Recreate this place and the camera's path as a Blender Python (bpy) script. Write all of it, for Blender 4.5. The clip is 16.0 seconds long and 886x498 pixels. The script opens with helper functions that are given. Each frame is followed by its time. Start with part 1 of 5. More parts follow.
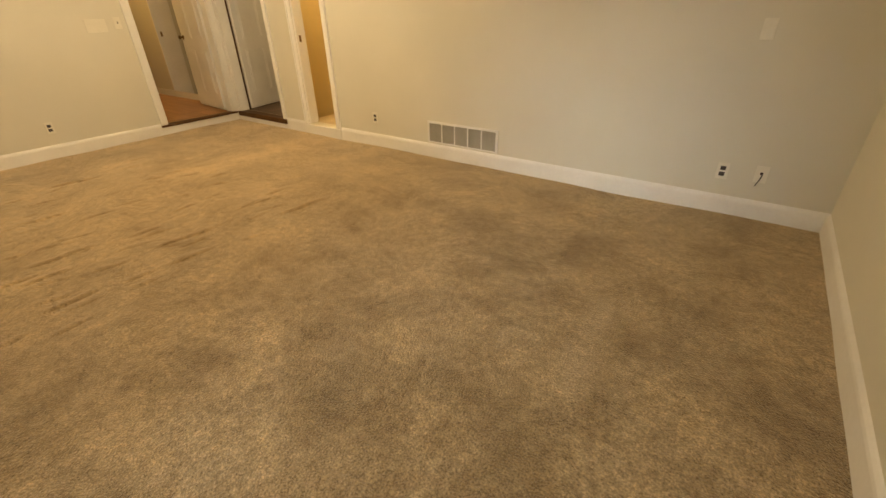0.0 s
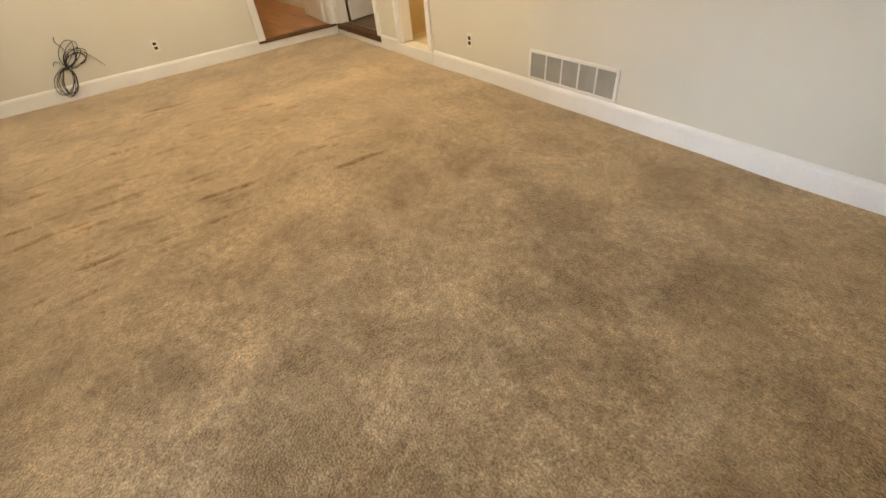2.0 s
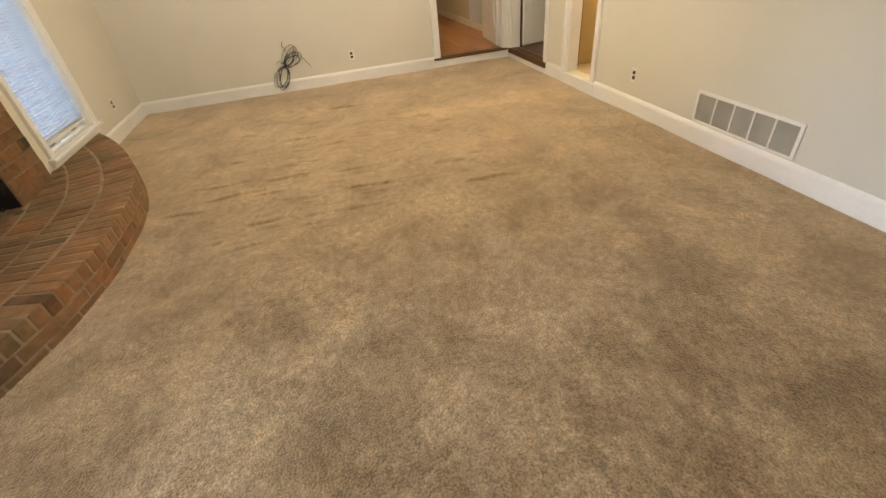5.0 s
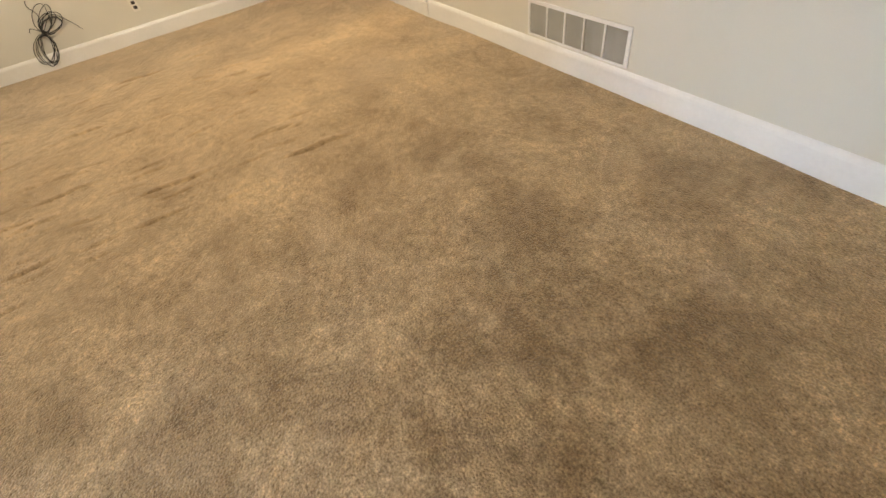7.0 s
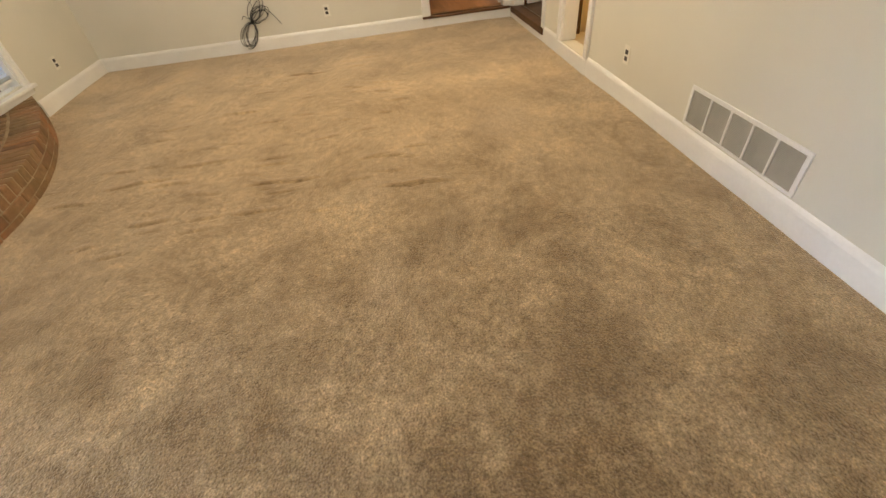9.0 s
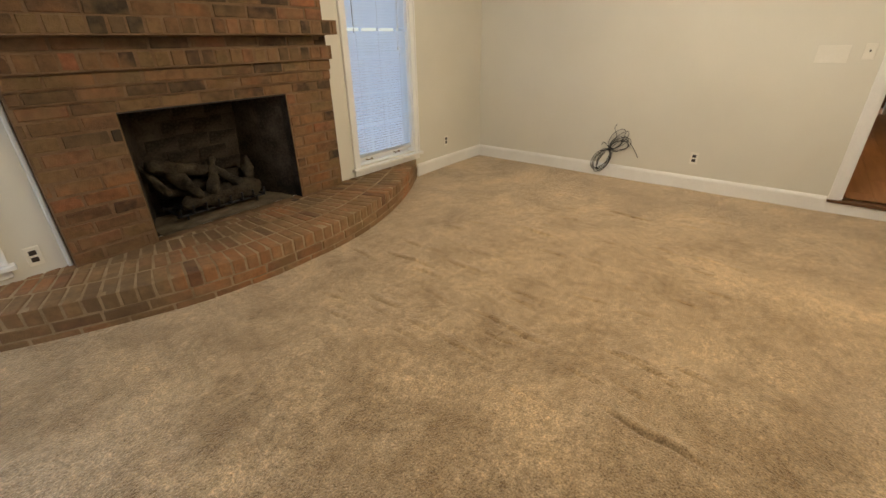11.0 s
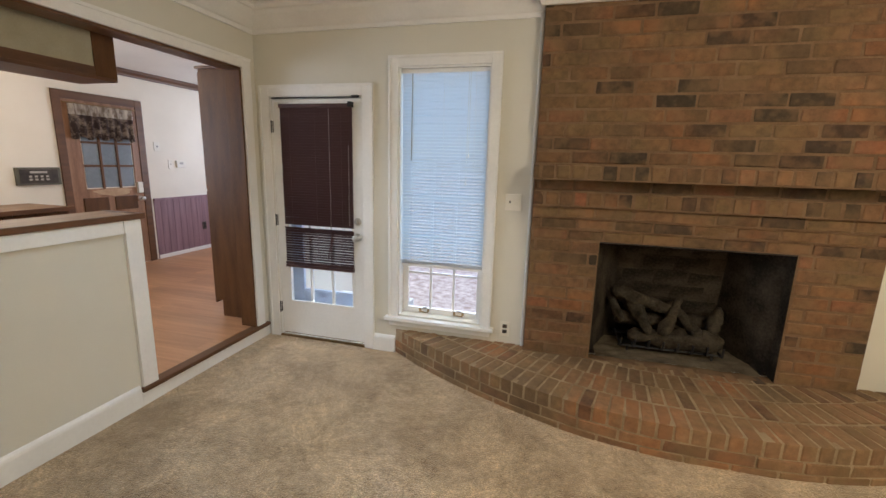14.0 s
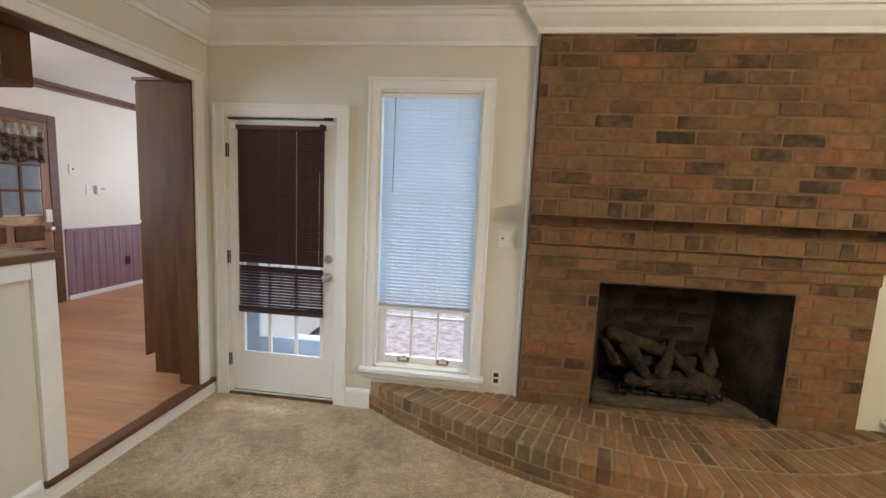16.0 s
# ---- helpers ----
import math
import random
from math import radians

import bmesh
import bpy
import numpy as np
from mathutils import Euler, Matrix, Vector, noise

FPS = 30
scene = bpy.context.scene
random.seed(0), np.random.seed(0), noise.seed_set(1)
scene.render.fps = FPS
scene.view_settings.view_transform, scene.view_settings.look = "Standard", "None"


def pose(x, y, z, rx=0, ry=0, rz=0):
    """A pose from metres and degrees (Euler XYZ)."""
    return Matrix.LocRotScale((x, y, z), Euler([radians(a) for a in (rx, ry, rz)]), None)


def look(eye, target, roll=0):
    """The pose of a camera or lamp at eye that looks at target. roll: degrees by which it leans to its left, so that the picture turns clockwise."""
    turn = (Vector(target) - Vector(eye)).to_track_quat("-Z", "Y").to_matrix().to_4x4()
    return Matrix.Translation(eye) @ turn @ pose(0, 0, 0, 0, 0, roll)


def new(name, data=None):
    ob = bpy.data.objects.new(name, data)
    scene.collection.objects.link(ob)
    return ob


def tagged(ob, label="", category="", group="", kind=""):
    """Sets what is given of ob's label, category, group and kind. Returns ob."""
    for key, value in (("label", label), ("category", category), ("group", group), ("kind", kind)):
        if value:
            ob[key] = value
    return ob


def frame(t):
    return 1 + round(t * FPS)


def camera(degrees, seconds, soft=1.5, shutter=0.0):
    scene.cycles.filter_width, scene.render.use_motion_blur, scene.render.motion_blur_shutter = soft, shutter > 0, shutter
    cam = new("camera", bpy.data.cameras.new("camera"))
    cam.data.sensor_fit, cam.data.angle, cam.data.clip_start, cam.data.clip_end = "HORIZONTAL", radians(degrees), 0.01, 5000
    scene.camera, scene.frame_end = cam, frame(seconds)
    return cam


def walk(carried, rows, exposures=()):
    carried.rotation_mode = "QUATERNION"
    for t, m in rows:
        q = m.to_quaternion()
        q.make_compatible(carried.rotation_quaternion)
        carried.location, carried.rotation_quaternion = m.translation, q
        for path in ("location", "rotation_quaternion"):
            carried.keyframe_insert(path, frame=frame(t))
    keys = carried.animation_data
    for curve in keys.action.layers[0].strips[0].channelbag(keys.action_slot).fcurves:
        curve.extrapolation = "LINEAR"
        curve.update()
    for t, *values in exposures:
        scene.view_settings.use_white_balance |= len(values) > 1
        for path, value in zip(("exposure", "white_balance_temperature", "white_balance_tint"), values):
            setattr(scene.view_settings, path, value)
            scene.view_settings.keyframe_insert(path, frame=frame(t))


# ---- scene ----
cam = camera(92.4, 16.0)
PATH = [
    (0, (0.57, -0.029, 1.345), (-0.447, 1.384, 0.36), -1.3),
    (0.5, (0.544, 0.279, 1.312), (-0.318, 1.646, 0.133), -3.4),
    (1, (0.522, 0.522, 1.303), (-0.41, 1.744, 0.023), -6.0),
    (1.5, (0.389, 0.782, 1.31), (-0.618, 1.896, -0.011), -5.3),
    (2, (0.335, 0.834, 1.359), (-0.937, 1.682, 0.07), -6.0),
    (2.5, (0.41, 0.888, 1.361), (-1.081, 1.368, 0.117), -6.3),
    (3, (0.413, 0.879, 1.388), (-1.173, 1.066, 0.185), -6.3),
    (3.2, (0.381, 0.874, 1.395), (-1.224, 0.966, 0.205), -6.0),
    (5.3, (0.46, 0.964, 1.367), (-1.097, 1.398, 0.189), -6.7),
    (5.5, (0.473, 1.008, 1.376), (-1.051, 1.511, 0.182), -7.0),
    (6, (0.446, 1.128, 1.345), (-0.977, 1.778, 0.1), -7.1),
    (6.5, (0.273, 1.292, 1.317), (-1.048, 1.989, -0.013), -8.1),
    (7, (0.193, 1.471, 1.304), (-1.064, 2.047, -0.141), -11.6),
    (7.5, (0.204, 1.67, 1.302), (-1.077, 2.128, -0.164), -12.7),
    (8, (0.16, 1.745, 1.298), (-1.171, 2.128, -0.145), -10.3),
    (10.3, (-0.5, 1.979, 1.459), (-2.167, 1.528, 0.451), -1.0),
    (10.5, (-0.616, 2.031, 1.477), (-2.26, 1.436, 0.506), -0.6),
    (11, (-0.73, 1.985, 1.403), (-2.12, 0.849, 0.523), -1.1),
    (11.5, (-0.829, 1.865, 1.496), (-1.708, 0.281, 0.648), 1.2),
    (12, (-0.972, 1.746, 1.504), (-1.319, -0.082, 0.77), 2.2),
    (12.5, (-1.032, 1.725, 1.451), (-0.899, -0.179, 0.855), 1.7),
    (13, (-1.119, 1.768, 1.501), (-0.74, -0.13, 0.999), 1.7),
    (13.5, (-1.238, 1.814, 1.536), (-0.798, -0.092, 1.117), 1.9),
    (14, (-1.262, 1.82, 1.545), (-0.757, -0.075, 1.149), 1.5),
    (14.5, (-1.119, 1.722, 1.546), (-0.629, -0.183, 1.186), 1.6),
    (15, (-0.972, 1.619, 1.533), (-0.5, -0.296, 1.198), 1.9),
    (15.5, (-0.902, 1.58, 1.528), (-0.514, -0.36, 1.238), 2.4),
    (16, (-0.879, 1.567, 1.541), (-0.64, -0.403, 1.297), 2.6),
]
EXPOSURES = [(0.0, 0.08, 8900, 10), (0.5, 0.42, 7800, 10), (1.0, 0.45, 7050, 10), (1.5, 0.46, 6650, 10), (3.0, 0.38, 6250, 10), (5.5, 0.38, 6250, 10), (6.0, 0.46, 6250, 10), (7.0, 0.48, 6200, 10), (8.0, 0.5, 6200, 10), (10.5, 0.06, 6250, 10), (11.0, 0.14, 6000, 10), (11.5, -0.22, 5100, 10), (12.0, -0.12, 5000, 10), (13.0, 0.3, 5550, 10), (16.0, 0.33, 5750, 10)]
walk(cam, [(t, look(eye, target, roll)) for t, eye, target, roll in PATH], EXPOSURES)

# ---- light ----
world = bpy.data.worlds.new("sky_world")
scene.world = world
world.use_nodes = True
wn = world.node_tree.nodes
sky = wn.new("ShaderNodeTexSky")
sky.sky_type, sky.sun_disc = "NISHITA", False
sky.sun_elevation, sky.sun_rotation = radians(70), radians(200)
wn["Background"].inputs["Strength"].default_value = 0.14
world.node_tree.links.new(sky.outputs[0], wn["Background"].inputs[0])


def lamp(name, kind, at, power, colour, size=0.1, turn=(0, 0, 0), size_y=None):
    data = bpy.data.lights.new(name, kind)
    data.energy, data.color = power, colour
    if kind == "AREA":
        data.size = size
        if size_y:
            data.shape, data.size_y = "RECTANGLE", size_y
    elif kind == "SUN":
        data.angle = size
    else:
        data.shadow_soft_size = size
    ob = new(name, data)
    ob.matrix_world = pose(*at, *turn)
    return ob


sun = lamp("sun", "SUN", (0, -8, 8), 3.0, (1.0, 0.96, 0.9), radians(12))
sun.matrix_world = look((-1.30, -3.6, 10.6), (0, 0, 0))
YS0 = -1.27
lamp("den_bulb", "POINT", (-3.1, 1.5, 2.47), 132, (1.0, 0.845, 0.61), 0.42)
# added cool fill spot that brightens the carpet near the patio door
can = lamp("downlight_bulb", "SPOT", (0.05, -0.05, 2.665), 76, (0.82, 0.92, 1.0), 0.07)
can.data.spot_size, can.data.spot_blend = radians(114), 1.0
# daylight that comes in level under the raised blinds
for at, wide, high, power, aim in (((0.63, YS0 - 0.09, 0.48), 0.60, 0.30, 1.7, (-0.15, 3.45, 0.35)), ((-0.414, YS0 - 0.13, 0.545), 0.56, 0.34, 1.9, (-0.75, 3.45, 0.15))):
    low = lamp("low_pane_light", "AREA", at, power, (0.66, 0.80, 1.0), wide, size_y=high)
    low.matrix_world = look(at, aim)
    low.data.spread = radians(38)
lamp("window_light", "AREA", (-0.405, YS0 - 0.07, 1.47), 3.4, (0.52, 0.78, 1.0), 0.62, (90, 0, 0), 1.42)
lamp("window_light", "AREA", (-3.83, YS0 - 0.07, 1.28), 5.2, (0.32, 0.62, 1.0), 0.72, (90, 0, 0), 1.8)
lamp("hall_bulb", "POINT", (-7.4, 2.8, 2.40), 18, (1.0, 0.64, 0.25), 0.10)
lamp("back_hall_bulb", "POINT", (-4.9, 5.3, 2.40), 10, (1.0, 0.78, 0.5), 0.10)
lamp("bath_bulb", "POINT", (-3.72, 4.35, 2.2), 24, (1.0, 0.72, 0.34), 0.10)
# daylight fill in an added south opening, out of view
lamp("kitchen_window_light", "AREA", (2.6, -4.55, 1.7), 26, (0.86, 0.88, 1.0), 1.8, (90, 0, 0), 1.3)
# cool fill in an added east opening, brightens kitchen and den
lamp("sink_window_light", "AREA", (4.13, 0.5, 1.68), 70, (0.80, 0.89, 1.0), 1.7, (0, 90, 0), 1.1)
# unseen warm lamp added for the peach tone on the kitchen walls
lamp("kitchen_bulb", "POINT", (2.9, -0.6, 2.35), 20, (1.0, 0.76, 0.52), 0.12)

# ---- materials ----
def links(m):
    return m.node_tree.nodes, m.node_tree.links


def ramp(nodes, stops):
    r = nodes.new("ShaderNodeValToRGB")
    while len(r.color_ramp.elements) < len(stops):
        r.color_ramp.elements.new(0.5)
    for e, (p, c) in zip(r.color_ramp.elements, stops):
        e.position, e.color = p, (*c, 1)
    return r


def surface(name, c1, c2, rough=0.6, scale=4.0, fine=60.0, bump=0.05, metal=0.0, dist=0.004, stretch=(1, 1, 1), spread=(0.35, 0.65), rand=0.0, spec=0.4):
    """Two-scale noise between two colours, fine relief, optional shift of value from object to object."""
    m = bpy.data.materials.new(name)
    m.use_nodes = True
    n, l = links(m)
    b = n["Principled BSDF"]
    b.inputs["Roughness"].default_value, b.inputs["Metallic"].default_value = rough, metal
    b.inputs["Specular IOR Level"].default_value = spec
    co, mp = n.new("ShaderNodeTexCoord"), n.new("ShaderNodeMapping")
    mp.inputs["Scale"].default_value = stretch
    l.new(co.outputs["Object"], mp.inputs[0])
    if rand:
        info = n.new("ShaderNodeObjectInfo")
        sc = n.new("ShaderNodeVectorMath")
        sc.operation = "ADD"
        l.new(co.outputs["Object"], sc.inputs[0])
        mul = n.new("ShaderNodeMath")
        mul.operation = "MULTIPLY"
        mul.inputs[1].default_value = 37.0
        l.new(info.outputs["Random"], mul.inputs[0])
        l.new(mul.outputs[0], sc.inputs[1])
        l.new(sc.outputs[0], mp.inputs[0])
    big, small = n.new("ShaderNodeTexNoise"), n.new("ShaderNodeTexNoise")
    big.inputs["Scale"].default_value, big.inputs["Detail"].default_value = scale, 5
    small.inputs["Scale"].default_value, small.inputs["Detail"].default_value = fine, 3
    l.new(mp.outputs[0], big.inputs[0]), l.new(mp.outputs[0], small.inputs[0])
    add = n.new("ShaderNodeMath")
    add.operation = "MULTIPLY_ADD"
    add.inputs[1].default_value, add.inputs[2].default_value = 0.3, 0.0
    l.new(small.outputs[0], add.inputs[0])
    add2 = n.new("ShaderNodeMath")
    add2.operation = "MULTIPLY_ADD"
    add2.inputs[1].default_value = 0.7
    l.new(big.outputs[0], add2.inputs[0]), l.new(add.outputs[0], add2.inputs[2])
    r = ramp(n, [(spread[0], c1), (spread[1], c2)])
    l.new(add2.outputs[0], r.inputs[0])
    out = r.outputs[0]
    if rand:
        hsv = n.new("ShaderNodeHueSaturation")
        mr = n.new("ShaderNodeMapRange")
        mr.inputs[3].default_value, mr.inputs[4].default_value = 1 - rand, 1 + rand
        l.new(info.outputs["Random"], mr.inputs[0]), l.new(mr.outputs[0], hsv.inputs["Value"]), l.new(out, hsv.inputs["Color"])
        out = hsv.outputs[0]
    l.new(out, b.inputs["Base Color"])
    if bump:
        bp = n.new("ShaderNodeBump")
        bp.inputs["Strength"].default_value, bp.inputs["Distance"].default_value = bump, dist
        l.new(small.outputs[0], bp.inputs["Height"]), l.new(bp.outputs[0], b.inputs["Normal"])
    return m


def brick_material(name, stops, grime):
    m = surface(name, (0.70, 0.71, 0.72), (1.22, 1.22, 1.2), 0.88, 26, 150, 0.8, 0, 0.005, rand=0.001, spread=(0.3, 0.7), spec=0.25)
    n, l = links(m)
    b = n["Principled BSDF"]
    info = next(x for x in n if x.bl_idname == "ShaderNodeObjectInfo")
    r = ramp(n, stops)
    l.new(info.outputs["Random"], r.inputs[0])
    mix = n.new("ShaderNodeMix")
    mix.data_type, mix.blend_type = "RGBA", "MULTIPLY"
    mix.inputs[0].default_value = 1.0
    l.new(r.outputs[0], mix.inputs[6])
    old = b.inputs["Base Color"].links[0].from_socket
    l.new(old, mix.inputs[7])
    # pale mortar film and smears, with a shape of their own
    smear = n.new("ShaderNodeTexNoise")
    smear.inputs["Scale"].default_value, smear.inputs["Detail"].default_value = 9, 6
    co = next(x for x in n if x.bl_idname == "ShaderNodeMapping")
    l.new(co.outputs[0], smear.inputs[0])
    sr = ramp(n, [(0.46, (0, 0, 0)), (0.66, (1, 1, 1))])
    l.new(smear.outputs[0], sr.inputs[0])
    k = n.new("ShaderNodeMath")
    k.operation = "MULTIPLY"
    k.inputs[1].default_value = grime
    l.new(sr.outputs[0], k.inputs[0])
    mix2 = n.new("ShaderNodeMix")
    mix2.data_type = "RGBA"
    l.new(k.outputs[0], mix2.inputs[0]), l.new(mix.outputs[2], mix2.inputs[6])
    mix2.inputs[7].default_value = (0.222, 0.133, 0.070, 1)
    # slow drift of tone across the whole wall
    geo, drift = n.new("ShaderNodeNewGeometry"), n.new("ShaderNodeTexNoise")
    drift.inputs["Scale"].default_value, drift.inputs["Detail"].default_value = 2.6, 8
    l.new(geo.outputs["Position"], drift.inputs[0])
    dr = ramp(n, [(0.34, (0.74, 0.80, 0.78)), (0.44, (0.94, 0.98, 0.88)), (0.54, (1.06, 1.0, 0.93)), (0.66, (1.32, 1.04, 0.84))])
    l.new(drift.outputs[0], dr.inputs[0])
    mix3 = n.new("ShaderNodeMix")
    mix3.data_type, mix3.blend_type = "RGBA", "MULTIPLY"
    mix3.inputs[0].default_value = 1.0
    l.new(mix2.outputs[2], mix3.inputs[6]), l.new(dr.outputs[0], mix3.inputs[7])
    l.new(mix3.outputs[2], b.inputs["Base Color"])
    return m


# worn and soiled spots of the carpet: place, half sizes, strength
SOILED = ((-0.78, 2.40, 0.40, 0.30, 0.55), (-1.20, 2.46, 0.34, 0.14, 0.42), (-1.77, 2.02, 0.40, 0.22, 0.48), (-0.40, 2.20, 0.30, 0.34, 0.55), (-0.22, 1.72, 0.40, 0.30, 0.42), (-0.70, 1.18, 0.17, 0.14, 0.55), (-0.62, 1.40, 0.36, 0.30, 0.30), (-0.05, 0.98, 0.50, 0.26, 0.34), (0.62, 1.75, 0.26, 0.60, 0.36), (0.80, 0.75, 0.30, 0.45, 0.34), (0.82, 0.02, 0.38, 0.30, 0.55), (0.58, -0.22, 0.26, 0.12, 0.36), (0.10, -1.03, 0.13, 0.11, 0.40), (0.50, -0.82, 0.24, 0.13, 0.40), (-1.63, -0.13, 0.12, 0.09, 0.36), (-1.55, 1.55, 0.16, 0.20, 0.26), (-2.55, 2.50, 0.50, 0.30, 0.16), (-0.30, 2.90, 0.70, 0.16, 0.24), (-0.55, 0.72, 0.62, 0.36, 0.32), (0.22, 0.62, 0.36, 0.30, 0.30), (-1.15, 0.95, 0.40, 0.30, 0.20))

# paler trodden lanes where the pile is brushed flat
FADED = ((0.22, 1.78, 0.09, 0.22, 0.60), (0.24, 1.36, 0.11, 0.26, 0.60), (-1.42, 1.62, 0.34, 0.10, 0.42), (-2.80, 2.60, 0.34, 0.26, 0.45), (-0.42, 2.66, 0.40, 0.10, 0.32), (-2.10, 1.62, 0.30, 0.12, 0.36), (-2.20, 2.55, 0.40, 0.10, 0.28))


def carpet_material():
    m = surface("carpet_pile", (0.335, 0.238, 0.140), (0.45, 0.335, 0.210), 0.95, 14.0, 120, 0.9, 0, 0.014, spread=(0.36, 0.64), spec=0.1)
    n, l = links(m)
    b = n["Principled BSDF"]
    b.inputs["Sheen Weight"].default_value, b.inputs["Sheen Roughness"].default_value = 0.75, 0.5
    b.inputs["Sheen Tint"].default_value = (1.0, 0.86, 0.68, 1)
    base = b.inputs["Base Color"].links[0].from_socket
    co = next(x for x in n if x.bl_idname == "ShaderNodeTexCoord")
    # trodden, soiled patches
    soil = n.new("ShaderNodeTexNoise")
    soil.inputs["Scale"].default_value, soil.inputs["Detail"].default_value, soil.inputs["Distortion"].default_value = 2.3, 10, 0.35
    soil.inputs["Roughness"].default_value = 0.68
    l.new(co.outputs["Object"], soil.inputs[0])
    sr = ramp(n, [(0.36, (0.60, 0.55, 0.47)), (0.46, (0.88, 0.86, 0.81)), (0.53, (1.03, 1.03, 1.01)), (0.64, (1.32, 1.32, 1.27))])
    l.new(soil.outputs[0], sr.inputs[0])
    mul = n.new("ShaderNodeMix")
    mul.data_type, mul.blend_type = "RGBA", "MULTIPLY"
    mul.inputs[0].default_value = 1
    l.new(base, mul.inputs[6]), l.new(sr.outputs[0], mul.inputs[7])
    # tuft speckle
    tuft = n.new("ShaderNodeTexNoise")
    tuft.inputs["Scale"].default_value, tuft.inputs["Detail"].default_value = 128, 7
    tuft.inputs["Roughness"].default_value = 0.7
    l.new(co.outputs["Object"], tuft.inputs["Vector"])
    tr = ramp(n, [(0.34, (0.42, 0.37, 0.30)), (0.5, (1.0, 1.0, 1.0)), (0.66, (1.62, 1.62, 1.58))])
    l.new(tuft.outputs[0], tr.inputs[0])
    mul2 = n.new("ShaderNodeMix")
    mul2.data_type, mul2.blend_type = "RGBA", "MULTIPLY"
    mul2.inputs[0].default_value = 1.0
    l.new(tr.outputs[0], mul2.inputs[7])
    # dirt ground in at the doorways and walking lines
    last = mul.outputs[2]
    for sx, sy, rx, ry, k in SOILED + FADED:
        vm = n.new("ShaderNodeMapping")
        vm.vector_type = "POINT"
        vm.inputs["Location"].default_value = (-sx / rx, -sy / ry, 0)
        vm.inputs["Scale"].default_value = (1 / rx, 1 / ry, 0)
        l.new(co.outputs["Object"], vm.inputs[0])
        le = n.new("ShaderNodeVectorMath")
        le.operation = "LENGTH"
        l.new(vm.outputs[0], le.inputs[0])
        wob = n.new("ShaderNodeMath")
        wob.operation = "MULTIPLY_ADD"
        wob.inputs[1].default_value = 2.6
        l.new(soil.outputs[0], wob.inputs[0]), l.new(le.outputs["Value"], wob.inputs[2])
        mr = n.new("ShaderNodeMapRange")
        mr.inputs[1].default_value, mr.inputs[2].default_value, mr.inputs[3].default_value, mr.inputs[4].default_value = 1.45, 2.35, k, 0.0
        l.new(wob.outputs[0], mr.inputs[0])
        mx = n.new("ShaderNodeMix")
        mx.data_type = "RGBA"
        l.new(mr.outputs[0], mx.inputs[0]), l.new(last, mx.inputs[6])
        mx.inputs[7].default_value = (0.56, 0.43, 0.29, 1) if (sx, sy, rx, ry, k) in FADED else (0.172, 0.108, 0.050, 1)
        last = mx.outputs[2]
    # clumps of tufts leaning one way or the other
    clump = n.new("ShaderNodeTexNoise")
    clump.inputs["Scale"].default_value, clump.inputs["Detail"].default_value, clump.inputs["Roughness"].default_value = 26, 5, 0.75
    l.new(co.outputs["Object"], clump.inputs["Vector"])
    kr = ramp(n, [(0.33, (0.68, 0.66, 0.61)), (0.5, (1.0, 1.0, 1.0)), (0.67, (1.34, 1.34, 1.30))])
    l.new(clump.outputs[0], kr.inputs[0])
    mul3 = n.new("ShaderNodeMix")
    mul3.data_type, mul3.blend_type = "RGBA", "MULTIPLY"
    mul3.inputs[0].default_value = 1.0
    l.new(last, mul3.inputs[6]), l.new(kr.outputs[0], mul3.inputs[7])
    l.new(mul3.outputs[2], mul2.inputs[6])
    l.new(mul2.outputs[2], b.inputs["Base Color"])
    return m


def glass_material():
    m = bpy.data.materials.new("window_glass")
    m.use_nodes = True
    n, l = links(m)
    b = n["Principled BSDF"]
    b.inputs["Transmission Weight"].default_value, b.inputs["Roughness"].default_value, b.inputs["IOR"].default_value = 1.0, 0.0, 1.05
    b.inputs["Base Color"].default_value = (0.95, 0.97, 1, 1)
    return m


def slat_material(name, colour, through_part, rough):
    m = surface(name, tuple(c * 0.94 for c in colour), colour, rough, 6, 40, 0.03)
    n, l = links(m)
    b = n["Principled BSDF"]
    tr = n.new("ShaderNodeBsdfTranslucent")
    tr.inputs[0].default_value = (*[min(1, c * 1.1) for c in colour], 1)
    mix = n.new("ShaderNodeMixShader")
    mix.inputs[0].default_value = through_part
    l.new(b.outputs[0], mix.inputs[1]), l.new(tr.outputs[0], mix.inputs[2])
    l.new(mix.outputs[0], n["Material Output"].inputs[0])
    return m


WALL = surface("wall_paint", (0.655, 0.622, 0.528), (0.705, 0.668, 0.572), 0.75, 1.3, 220, 0.08, dist=0.002)
TRIM = surface("white_trim_paint", (0.78, 0.76, 0.72), (0.86, 0.84, 0.80), 0.42, 3, 50, 0.05)
CEIL = surface("ceiling_paint", (0.74, 0.72, 0.66), (0.80, 0.78, 0.72), 0.9, 2, 150, 0.25)
CARPET = carpet_material()
BRICK = brick_material("fired_brick", [(0.0, (0.060, 0.041, 0.028)), (0.15, (0.084, 0.054, 0.033)), (0.27, (0.132, 0.077, 0.042)), (0.45, (0.182, 0.101, 0.051)), (0.64, (0.186, 0.113, 0.056)), (0.80, (0.208, 0.122, 0.063)), (0.90, (0.222, 0.102, 0.056)), (1.0, (0.170, 0.110, 0.058))], 0.62)
HBRICK = brick_material("dusty_hearth_brick", [(0.0, (0.125, 0.080, 0.052)), (0.10, (0.178, 0.104, 0.060)), (0.3, (0.250, 0.146, 0.078)), (0.6, (0.290, 0.178, 0.096)), (0.85, (0.270, 0.160, 0.086)), (1.0, (0.305, 0.190, 0.106))], 0.75)
